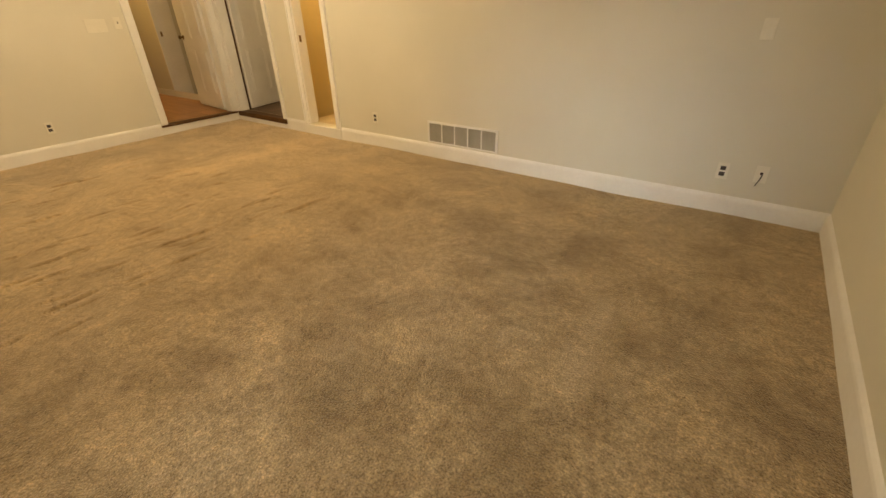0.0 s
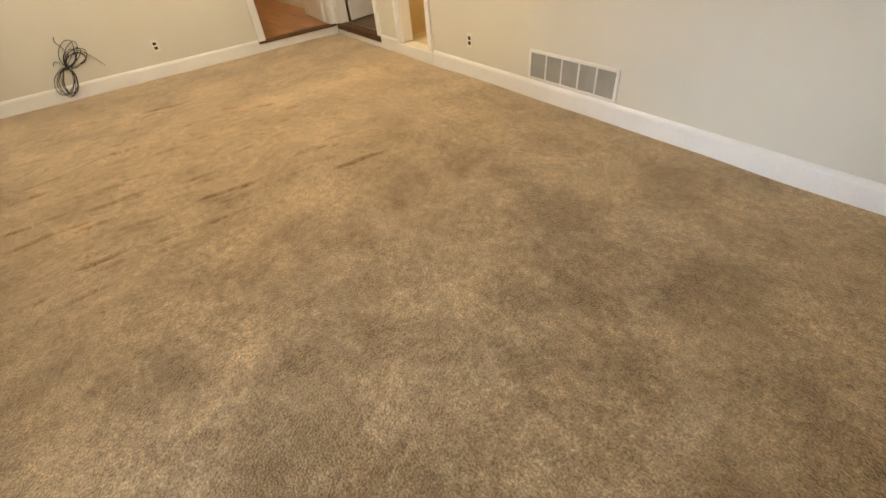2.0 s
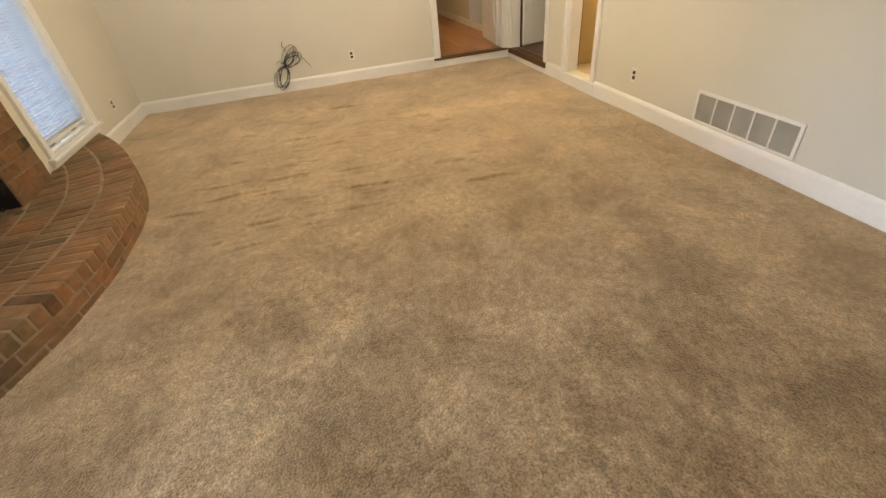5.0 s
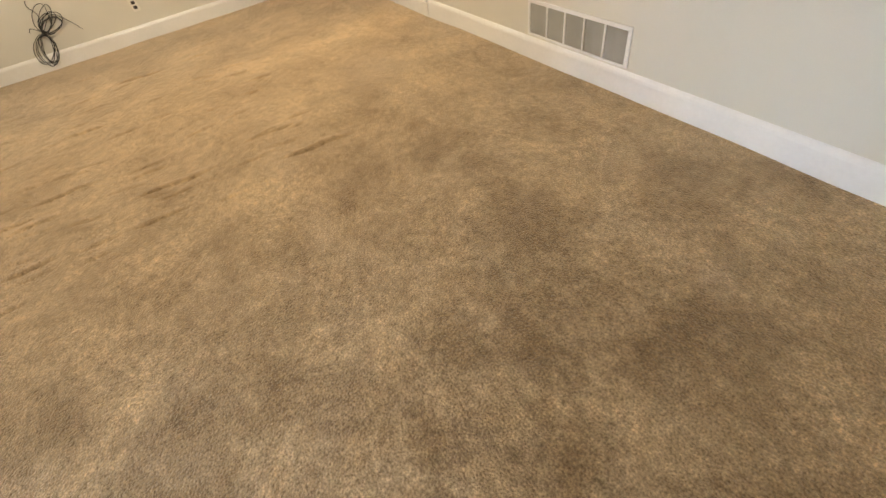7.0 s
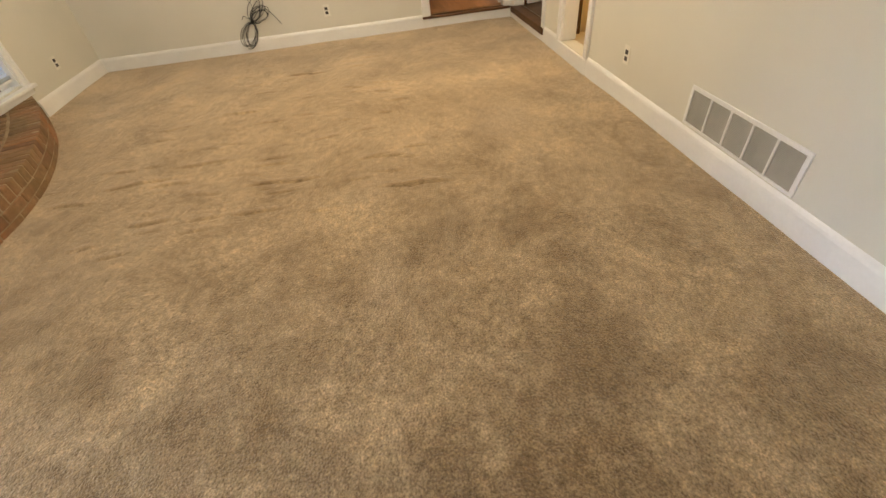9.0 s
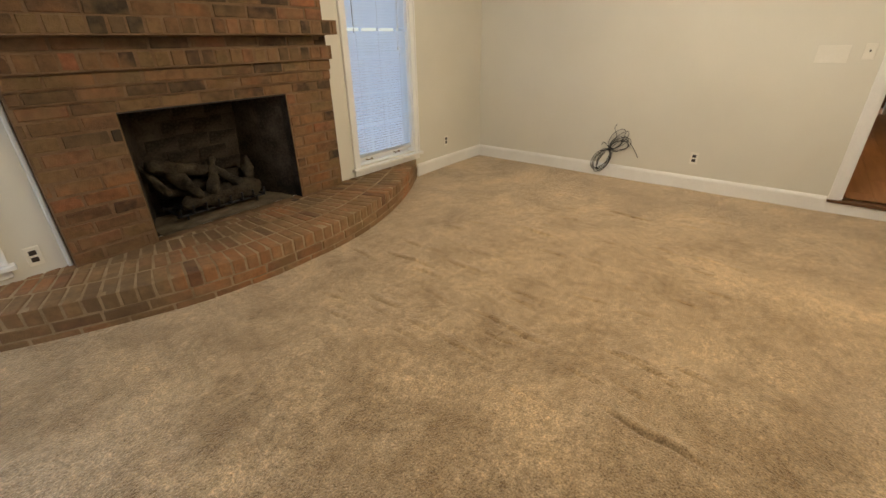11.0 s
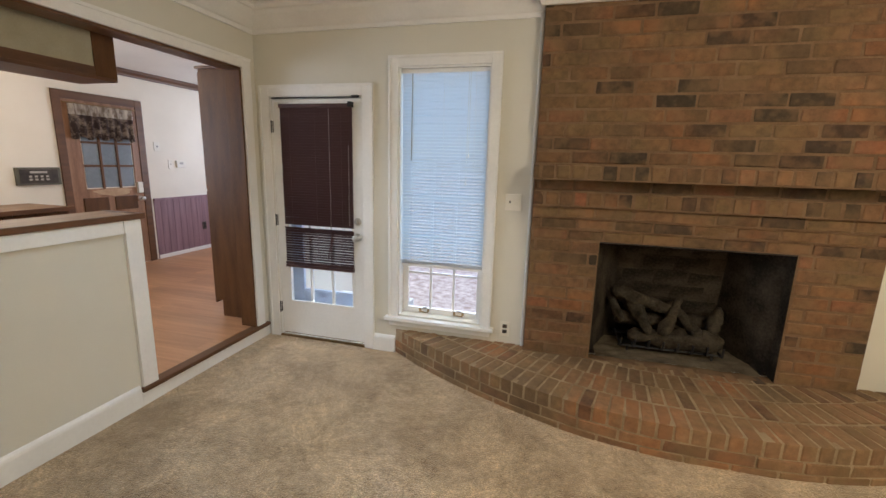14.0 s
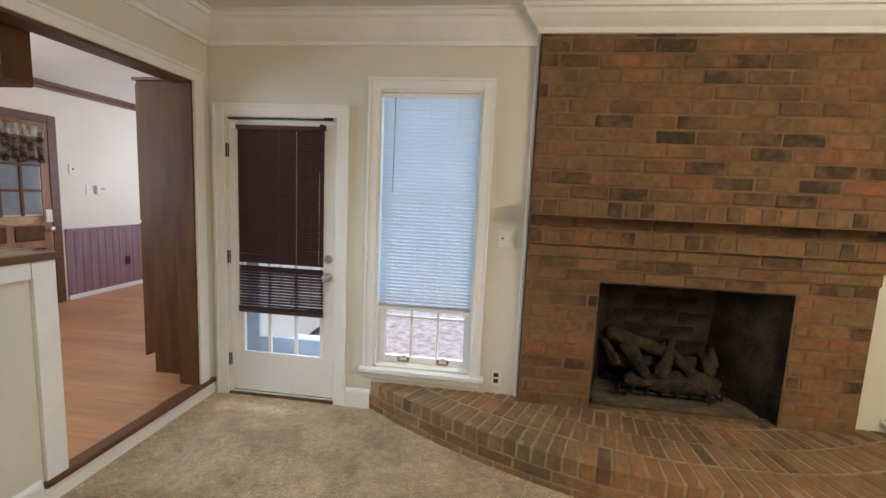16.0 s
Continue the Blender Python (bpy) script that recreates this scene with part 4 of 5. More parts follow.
for k in range(1, 5):
    z = gz0 + (gz1 - gz0) * k / 5
    part("muntin", boxes((gx0, gx1, yd - 0.035, yd - 0.005, z - 0.010, z + 0.010), bev=0.003), TRIM, leaf_ob)
for i in range(3):
    for k in range(5):
        xa, xb = gx0 + (gx1 - gx0) * i / 3, gx0 + (gx1 - gx0) * (i + 1) / 3
        za, zb = gz0 + (gz1 - gz0) * k / 5, gz0 + (gz1 - gz0) * (k + 1) / 5
        p = part("pane", boxes((xa + 0.006, xb - 0.006, yd - 0.022, yd - 0.018, za + 0.006, zb - 0.006)), GLASS, leaf_ob)
        p.visible_shadow = False
part("door_frame", boxes((DOOR[0], dx0 - 0.003, YS - 0.16, YS - 0.001, 0.0, DOOR[3]), (dx1 + 0.003, DOOR[1], YS - 0.16, YS - 0.001, 0.0, DOOR[3]), (dx0, dx1, YS - 0.16, YS - 0.001, dz1 + 0.004, DOOR[3])), TRIM, door)
part("threshold", boxes((DOOR[0], DOOR[1], YS - 0.16, YS + 0.012, -0.01, 0.018), bev=0.004), BRASS, door, "worn metal threshold with weather strip")
part("weather_strip", boxes((dx0, dx1, YS - 0.002, YS + 0.006, 0.025, 0.034)), TRIM, door)
for z in (0.27, 1.04, 1.80):
    hb = rod(bmesh.new(), (DOOR[1] - 0.006, YS + 0.004, z - 0.048), (DOOR[1] - 0.006, YS + 0.004, z + 0.048), 0.0055, 10)
    box(hb, DOOR[1] - 0.016, DOOR[1] - 0.006, YS - 0.011, YS - 0.006, z - 0.045, z + 0.045)
    part("hinge", hb, IRON, door, "dark metal butt hinge")
kx = dx0 + 0.042
part("door_knob", lathe(bmesh.new(), (kx, yd, 0.935), (0, 1, 0), [(0, 0.032), (0.006, 0.032), (0.010, 0.014), (0.030, 0.012), (0.040, 0.024), (0.055, 0.028), (0.066, 0.022), (0.070, 0.004)]), STEEL, door, "brushed nickel door knob", smooth=True)
part("deadbolt", lathe(bmesh.new(), (kx, yd, 1.065), (0, 1, 0), [(0, 0.030), (0.008, 0.030), (0.016, 0.022), (0.018, 0.004)]), STEEL, door, "nickel deadbolt rose")
part("deadbolt_turn", boxes((kx - 0.006, kx + 0.006, yd + 0.017, yd + 0.036, 1.045, 1.085), bev=0.003), STEEL, door)
part("top_latch_bar", boxes((dx0 + 0.03, dx1 - 0.01, YS + 0.002, YS + 0.010, dz1 + 0.004, dz1 + 0.012), (dx0 + 0.012, dx0 + 0.07, YS + 0.002, YS + 0.02, dz1 + 0.002, dz1 + 0.02)), IRON, door, "dark metal strip above the leaf")
db = blind("door_blind", gx0 - 0.015, gx1 + 0.012, yd + 0.024, 1.972, 0.645, 0.0212, 60, SLAT_BROWN, "dark brown mini blind hanging crooked on the door", None, None, rail=SLAT_BROWN, seed=3, gap=(0.985, 1.012), low=(0.95, 50))
for x in (gx0 - 0.02, gx1 + 0.012):
    part("blind_bracket", boxes((x, x + 0.03, yd + 0.002, yd + 0.05, 1.945, 1.985), bev=0.003), PLATE if x > 0.5 else IRON, db)
# ivory dashes stand in for light leaking through the ladder holes
cb = bmesh.new()
for k in range(46):
    rod(cb, (gx0 + 0.175, yd + 0.040, 1.93 - k * 0.0205), (gx0 + 0.176, yd + 0.040, 1.93 - k * 0.0205 - 0.009), 0.002, 5)
part("pull_chain", cb, PLATE, db)
# second column of leaking light, again as ivory rods
cb = bmesh.new()
for k in range(30):
    rod(cb, (gx0 + 0.010, yd + 0.040, 1.66 - k * 0.0212), (gx0 + 0.011, yd + 0.040, 1.66 - k * 0.0212 - 0.009), 0.0022, 5)
part("pull_chain", cb, PLATE, db)
part("tassel_cord", rod(rod(bmesh.new(), (gx0 + 0.16, yd + 0.042, 0.98), (gx0 + 0.21, yd + 0.042, 0.74), 0.005, 6), (gx0 + 0.165, yd + 0.044, 0.98), (gx0 + 0.18, yd + 0.044, 0.75), 0.004, 6), SLAT_BROWN, db)

# ---- plates on the walls of the den ----
def turned(axis, out):
    return {("y", 1): 180, ("y", -1): 0, ("x", 1): 90, ("x", -1): -90}[(axis, out)]


def wall_plate(name, at, rz, label, cat, kind, w=0.072, h=0.116):
    """Built facing -y at the origin, then turned to its wall."""
    p = thing(name, at, label, cat, {"outlet": "wall outlets", "switch": "light switches"}.get(kind, ""))
    p.rotation_euler = (0, 0, radians(rz))

    def add(nm, bm, mat, lab=""):
        ob = new(nm, mesh_of(nm, bm, mat))
        ob.parent = p
        return tagged(ob, lab)
    add("cover", boxes((-w / 2, w / 2, -0.006, 0.0, -h / 2, h / 2), bev=0.003), PLATE)
    if kind == "outlet":
        for z in (0.021, -0.021):
            add("socket", boxes((-0.017, 0.017, -0.0085, -0.0055, z - 0.014, z + 0.014), bev=0.003), DARKHOLE, "dark brown socket face")
        add("screw", lathe(bmesh.new(), (0, -0.005, 0), (0, -1, 0), [(0, 0.003), (0.002, 0.003)], 8), STEEL)
    elif kind == "switch":
        n = max(1, round(w / 0.05) - 0) if w > 0.1 else 1
        for k in range(n):
            x = (k - (n - 1) / 2) * 0.046
            add("toggle", boxes((x - 0.005, x + 0.005, -0.018, -0.004, -0.004, 0.012), bev=0.002), DARKHOLE if k == 0 else PLATE)
    elif kind == "cable":
        add("hole", lathe(bmesh.new(), (0, -0.0055, 0.006), (0, -1, 0), [(0, 0.010), (0.003, 0.010), (0.003, 0.006)], 10), DARKHOLE)
    elif kind == "blank":
        pass
    return p


wall_plate("power_outlet", (-0.943, YS, 0.318), 180, "ivory outlet plate with dark sockets above the hearth", "outlet", "outlet")
wall_plate("power_outlet", (-4.805, YS, 0.315), 180, "ivory outlet plate with dark sockets above the baseboard", "outlet", "outlet")
wall_plate("power_outlet", (XW, 1.295, 0.315), 90, "ivory outlet plate with dark sockets above the baseboard", "outlet", "outlet")
wall_plate("power_outlet", (-2.81, YN, 0.313), 0, "ivory outlet plate with dark sockets near the vent", "outlet", "outlet")
wall_plate("power_outlet", (0.51, YN, 0.312), 0, "ivory outlet plate with dark sockets beside the cable plate", "outlet", "outlet")
wall_plate("light_switch", (-0.953, YS, 1.281), 180, "ivory double switch plate beside the brick", "switch", "switch", 0.115, 0.118)
wall_plate("light_switch", (XW, 2.285, 1.275), 90, "ivory switch plate beside the hall doorway", "switch", "switch")
wall_plate("cover_plate", (XW, 2.07, 1.255), 90, "wide blank white cover plate beside the hall doorway", "cover plate", "blank", 0.20, 0.13)
wall_plate("light_switch", (0.52, YN, 1.2), 0, "ivory blank switch plate high on the wall", "switch", "blank")
cable_plate = wall_plate("cable_plate", (0.735, YN, 0.325), 0, "ivory wall plate with a short cable hanging out", "cable plate", "cable")
wall_plate("door_bell_stub", (-0.0, YS, 1.27), 180, "tiny dark fixing on the wall between door and window", "fixing", "blank", 0.010, 0.022)


def curve_mesh(name, strands, r, mat, sides=6, steps=10):
    """Round strands through points, as one mesh."""
    bm = bmesh.new()
    for pts in strands:
        p = [Vector(q) for q in pts]
        fine = []
        for i in range(len(p) - 1):
            a, b, c, d = p[max(0, i - 1)], p[i], p[i + 1], p[min(len(p) - 1, i + 2)]
            for s in range(steps):
                t = s / steps
                fine.append(0.5 * ((2 * b) + (c - a) * t + (2 * a - 5 * b + 4 * c - d) * t * t + (3 * b - a - 3 * c + d) * t ** 3))
        fine.append(p[-1])
        prev = None
        for i, q in enumerate(fine):
            way = (fine[min(i + 1, len(fine) - 1)] - fine[max(i - 1, 0)]).normalized()
            rot = way.to_track_quat("Z", "Y").to_matrix()
            ring = [bm.verts.new(q + rot @ Vector((r * math.cos(k * math.tau / sides), r * math.sin(k * math.tau / sides), 0))) for k in range(sides)]
            if prev:
                for k in range(sides):
                    bm.faces.new((prev[k], prev[(k + 1) % sides], ring[(k + 1) % sides], ring[k]))
            prev = ring
    return mesh_of(name, bm, mat, True)


stub = new("cable_stub", curve_mesh("cable_stub", [[(0, -0.006, 0.006), (0.004, -0.03, 0.0), (-0.004, -0.035, -0.035), (-0.016, -0.03, -0.075)]], 0.0035, CABLE))
stub.parent = cable_plate

# coil of cable hanging on the west wall
CY, CZ = 0.475, 0.315
coil = thing("cable_coil", (XW, CY, CZ), "bundle of black coaxial cable tied in loops, hanging on the wall", "cable")
rc = random.Random(2)


def lobe(cy, cz, ry, rz, lean, depth, seed):
    """A hand-wound loop that starts and ends at the tie."""
    q = random.Random(seed)
    pts = []
    for k in range(13):
        w = math.pi * 2 * k / 12
        e, f = ry * math.sin(w), rz * (1 - math.cos(w)) / 2
        e, f = e * math.cos(lean) - f * math.sin(lean), e * math.sin(lean) + f * math.cos(lean)
        pts.append((XW + 0.012 + depth * (0.4 + 0.6 * math.sin(w / 2)) + q.uniform(-0.003, 0.003), cy + e + q.uniform(-0.006, 0.006), cz + f + q.uniform(-0.006, 0.006)))
    return pts


strands = [("cable_loop", lobe(CY - 0.01, CZ - 0.02, rc.uniform(0.04, 0.075), rc.uniform(0.22, 0.275), math.pi - 0.55 + rc.uniform(-0.10, 0.34), 0.01 + 0.006 * k, 20 + k)) for k in range(6)]
strands += [("cable_loop", lobe(CY, CZ, rc.uniform(0.035, 0.065), rc.uniform(0.17, 0.27), -0.75 + rc.uniform(-0.5, 0.5), 0.01 + 0.006 * k, 40 + k)) for k in range(7)]
strands += [("cable_end", [(XW + 0.002, CY + 0.03, 0.57), (XW + 0.03, CY + 0.02, 0.53), (XW + 0.035, CY + 0.05, 0.45), (XW + 0.03, CY, CZ)]), ("cable_end", [(XW + 0.03, CY, CZ), (XW + 0.04, CY + 0.14, 0.43), (XW + 0.03, CY + 0.23, 0.36), (XW + 0.02, CY + 0.30, 0.25)]), ("cable_end", [(XW + 0.03, CY, CZ), (XW + 0.03, CY - 0.07, 0.37), (XW + 0.025, CY - 0.10, 0.34)])]
for nm, pts in strands:
    ob = new(nm, curve_mesh(nm, [pts], 0.0030, CABLE))
    ob.parent, ob.matrix_parent_inverse = coil, Matrix.Translation(-coil.location)
part("cable_tie", rod(bmesh.new(), (XW + 0.03, CY - 0.014, CZ - 0.02), (XW + 0.03, CY + 0.008, CZ + 0.012), 0.016, 10), CABLE, coil)

# return-air vent in the north wall
VX0, VX1, VZ0, VZ1 = -2.085, -1.28, 0.150, 0.366
vent = thing("air_vent", ((VX0 + VX1) / 2, YN, VZ0), "white metal return-air grille with five grey mesh fields", "vent")
vf = boxes((VX0, VX1, YN - 0.008, YN, VZ1 - 0.022, VZ1), (VX0, VX1, YN - 0.008, YN, VZ0, VZ0 + 0.014), (VX0, VX0 + 0.02, YN - 0.008, YN, VZ0 + 0.014, VZ1 - 0.022), (VX1 - 0.024, VX1, YN - 0.008, YN, VZ0 + 0.014, VZ1 - 0.022), bev=0.002)
for k in range(1, 5):
    x = VX0 + 0.02 + (VX1 - VX0 - 0.044) * k / 5
    box(vf, x - 0.006, x + 0.006, YN - 0.0075, YN, VZ0 + 0.012, VZ1 - 0.02)
part("grille_frame", vf, TRIM, vent)
part("filter_back", boxes((VX0 + 0.015, VX1 - 0.015, YN - 0.0012, YN, VZ0 + 0.01, VZ1 - 0.018)), GRILLE, vent)
vane = mesh_of("vane", boxes((VX0 + 0.018, VX1 - 0.02, -0.0015, 0.0015, -0.0006, 0.0006)), GRILLE)
for k in range(24):
    piece("vane", vane, vent, pose(0, YN - 0.0035, VZ0 + 0.018 + k * 0.0074, 35))

# ---- kitchen beyond the opening ----
KX, KY0, KY1, KTOP = 4.12, -4.7, 2.6, 2.60
KW0 = XE + EW
# the opening in this wall is added, unseen, for the cool fill lamp
setting("wall_kitchen_east", slab("x", KX, KX + 0.12, KY0, KY1, -0.1, 2.75, [(-0.4, 1.4, 1.12, 2.25)]), KWALL, "off-white painted kitchen wall above wood panelling")
# the south opening is added to let in daylight
setting("wall_kitchen_south", slab("y", KY0, KY0 - 0.12, KW0 - 0.12, KX + 0.12, -0.1, 2.75, [(1.7, 3.5, 1.05, 2.35)]), KWALL, "off-white kitchen wall with an added, unseen window opening")
setting("wall_kitchen_north", slab("y", KY1, KY1 + 0.12, KW0, KX + 0.12, -0.1, 2.75, []), KWALL, "off-white painted kitchen wall")
setting("wall_kitchen_west", slab("x", KW0 - 0.12, KW0, KY0, YS - 0.16, -0.1, 2.75, []), KWALL, "off-white painted kitchen wall")
setting("ceiling_kitchen", boxes((KW0, KX + 0.1, KY0 - 0.1, KY1 + 0.1, KTOP, KTOP + 0.08)), CEIL, "off-white kitchen ceiling", "ceiling")
setting("subfloor_kitchen", boxes((XE + 0.05, KX, KY0, KY1, -0.1, RISE - 0.012)), STAIN, "dark underlay below the laminate", "floor")


def planks(name, x0, x1, y0, y1, z, along, width, length, mat, label):
    f = thing(name, ((x0 + x1) / 2, (y0 + y1) / 2, z - 0.01), label, "floor", kind="structure")
    r = random.Random(name)
    cache = {}
    u0, u1, w0, w1 = (x0, x1, y0, y1) if along == "x" else (y0, y1, x0, x1)
    w, row = w0, 0
    while w < w1 - 0.01:
        wb = min(w + width, w1)
        u = u0 - r.uniform(0, length)
        while u < u1 - 0.01:
            a, b = max(u, u0), min(u + length, u1)
            u += length
            if b - a < 0.05:
                continue
            ln, wd = round(b - a - 0.0015, 2), round(wb - w - 0.0015, 3)
            if (ln, wd) not in cache:
                cache[(ln, wd)] = mesh_of("plank", boxes((-ln / 2, ln / 2, -wd / 2, wd / 2, -0.010, 0.0)) if along == "x" else boxes((-wd / 2, wd / 2, -ln / 2, ln / 2, -0.010, 0.0)), mat)
            c, d = (a + b) / 2, (w + wb) / 2
            piece("plank", cache[(ln, wd)], f, pose(c if along == "x" else d, d if along == "x" else c, z))
        w, row = wb, row + 1
    return f


planks("floor_kitchen", XE + 0.052, KX, KY0, KY1, RISE, "x", 0.195, 1.28, LAMINATE, "orange-brown laminate plank floor of the kitchen")
# panelling, chair rail, crown on the east wall
pan = thing("wainscot", (KX, -3.7, RISE), "mauve stained vertical wood panelling below the chair rail", "panelling", kind="structure")
yy = -2.80
while yy > KY0 + 0.02:
    w = 0.102
    part("panel_board", boxes((KX - 0.010, KX, yy - w + 0.004, yy, RISE, 0.93), bev=0.002), PURPLE, pan)
    yy -= w
part("chair_rail", boxes((KX - 0.024, KX, KY0, -2.80, 0.93, 0.965), bev=0.004), PURPLE, pan)
part("skirting", boxes((KX - 0.022, KX - 0.010, KY0, -2.80, RISE, RISE + 0.055), bev=0.004), TRIM, pan)
setting("crown_kitchen", sweep(bmesh.new(), [(KX, KY0), (KX, KY1)], [(0, KTOP - 0.085), (0.012, KTOP - 0.085), (0.02, KTOP - 0.06), (0.05, KTOP - 0.03), (0.055, KTOP), (0, KTOP)]), STAIN_H, "dark stained wooden crown molding in the kitchen", "molding")

# back door of the kitchen
KD0, KD1, KDZ = -2.665, -1.80, RISE + 2.03
kd = thing("door_2", (KX, KD1, RISE), "brown stained kitchen door, closed, with glazed upper half", "door", kind="structure")
part("door_casing", boxes((KX - 0.02, KX, KD0 - 0.095, KD0, RISE, KDZ + 0.09), (KX - 0.02, KX, KD1, KD1 + 0.085, RISE, KDZ + 0.09), (KX - 0.0195, KX, KD0, KD1, KDZ, KDZ + 0.09), bev=0.004), STAIN_H, kd)
gl = (-2.575, -1.955, 1.135, 1.95)
lf = boxes((KX - 0.012, KX, KD0, gl[0], RISE + 0.01, KDZ), (KX - 0.012, KX, gl[1], KD1, RISE + 0.01, KDZ), (KX - 0.0118, KX, gl[0], gl[1], RISE + 0.01, gl[2]), (KX - 0.0118, KX, gl[0], gl[1], gl[3], KDZ))
kleaf = part("door_leaf", lf, surface("worn_brown_door", (0.17, 0.080, 0.036), (0.34, 0.185, 0.100), 0.45, 3, 40, 0.08, stretch=(5, 5, 0.6)), kd)
for k in (1, 2):
    y = gl[0] + (gl[1] - gl[0]) * k / 3
    part("muntin", boxes((KX - 0.016, KX - 0.003, y - 0.014, y + 0.014, gl[2], gl[3]), bev=0.003), STAIN, kleaf)
    z = gl[2] + (gl[3] - gl[2]) * k / 3
    part("muntin", boxes((KX - 0.0155, KX - 0.0035, gl[0], gl[1], z - 0.013, z + 0.013), bev=0.003), STAIN, kleaf)
DUSKY = surface("dusky_pane", (0.16, 0.19, 0.22), (0.24, 0.27, 0.30), 0.12, 2, 30, 0.0)
for i in range(3):
    for k in range(3):
        part("pane", boxes((KX - 0.004, KX - 0.002, gl[0] + (gl[1] - gl[0]) * i / 3 + 0.014, gl[0] + (gl[1] - gl[0]) * (i + 1) / 3 - 0.014, gl[2] + (gl[3] - gl[2]) * k / 3 + 0.013, gl[2] + (gl[3] - gl[2]) * (k + 1) / 3 - 0.013)), DUSKY, kleaf)
for ya, yb in ((KD0 + 0.10, -2.27), (-2.19, KD1 - 0.10)):
    part("raised_panel", boxes((KX - 0.020, KX - 0.011, ya, yb, RISE + 0.2, 0.78), bev=0.008), STAIN, kleaf)
    part("raised_panel", boxes((KX - 0.020, KX - 0.011, ya, yb, 0.86, 1.03), bev=0.008), STAIN, kleaf)
scuff = bmesh.new()
bmesh.ops.create_circle(scuff, cap_ends=True, radius=1.0, segments=28)
for v in scuff.verts:
    w = math.atan2(v.co.y, v.co.x)
    k = 1 + 0.10 * math.sin(3 * w + 1) + 0.06 * math.sin(7 * w)
    v.co = (KX - 0.0135, -2.28 + 0.23 * k * v.co.x, 1.098 + (0.036 if v.co.y > 0 else 0.055) * k * v.co.y)
part("worn_patch", scuff, surface("bare_worn_wood", (0.36, 0.23, 0.13), (0.52, 0.37, 0.23), 0.7, 8, 60, 0.1), kleaf, "pale worn patch below the glass")
part("door_knob", lathe(bmesh.new(), (KX - 0.012, KD0 + 0.055, 0.985), (-1, 0, 0), [(0, 0.032), (0.006, 0.030), (0.012, 0.013), (0.035, 0.012), (0.045, 0.027), (0.065, 0.028), (0.072, 0.01)]), STEEL, kd, "nickel door knob", smooth=True)
part("keypad_lock", boxes((KX - 0.045, KX - 0.012, KD0 + 0.02, KD0 + 0.09, 1.06, 1.20), bev=0.008), PLATE, kd, "pale grey electronic lock")
val = thing("valance", (KX - 0.04, -2.22, 2.11), "short gathered dark floral valance over the door glass", "curtain")
vb = bmesh.new()
cols = 60
rowsv = []
for j in range(7):
    row = []
    for i in range(cols + 1):
        y = -2.60 + 0.76 * i / cols
        row.append(vb.verts.new((KX - 0.045 - 0.012 * (0.4 + j / 6) * math.sin(i * 0.95 + 0.4 * math.sin(i * 0.3)), y, 2.11 - j * 0.065 - (0.018 * math.sin(i * 0.47) if j == 6 else 0))))
    rowsv.append(row)
for a, b in zip(rowsv, rowsv[1:]):
    for i in range(cols):
        vb.faces.new((a[i], a[i + 1], b[i + 1], b[i]))
bmesh.ops.solidify(vb, geom=vb.faces[:], thickness=0.002)
cloth = part("cloth", vb, FABRIC, val, smooth=True)
cloth.data.materials.append(FABRIC_TOP)
for f in cloth.data.polygons:
    f.material_index = 1 if (cloth.matrix_world @ f.center).z > 1.955 else 0
part("curtain_rod", rod(bmesh.new(), (KX - 0.045, -2.64, 2.105), (KX - 0.045, -1.80, 2.105), 0.007, 8), BRASS, val)


def k_plate(name, y, z, w, h, d, mat, label, cat):
    t = thing(name, (KX, y, z), label, cat, "kitchen wall plates")
    part("body", boxes((KX - d, KX, y - w / 2, y + w / 2, z - h / 2, z + h / 2), bev=min(d, 0.012) * 0.4), mat, t)
    return t


t = k_plate("light_switch", -2.935, 1.665, 0.085, 0.125, 0.008, PLATE, "ivory switch plate on the kitchen wall", "switch")
part("toggle", boxes((KX - 0.02, KX - 0.008, -2.941, -2.929, 1.66, 1.675)), DARKHOLE, t)
t = k_plate("light_switch", -3.135, 1.428, 0.085, 0.125, 0.008, PLATE, "ivory switch plate beside the thermostat", "switch")
part("toggle", boxes((KX - 0.02, KX - 0.008, -3.141, -3.129, 1.423, 1.438)), PLATE, t)
t = k_plate("thermostat", -3.285, 1.432, 0.15, 0.10, 0.035, PLATE, "small cream thermostat on the kitchen wall", "thermostat")
part("display", boxes((KX - 0.0365, KX - 0.034, -3.315, -3.255, 1.43, 1.46)), GRILLE, t)
t = k_plate("power_outlet", -3.63, 0.485, 0.075, 0.118, 0.018, DARKHOLE, "dark brown outlet plate in the panelling", "outlet")
part("socket", boxes((KX - 0.021, KX - 0.017, -3.648, -3.612, 0.452, 0.482)), IRON, t)
part("socket", boxes((KX - 0.021, KX - 0.017, -3.648, -3.612, 0.49, 0.52)), IRON, t)

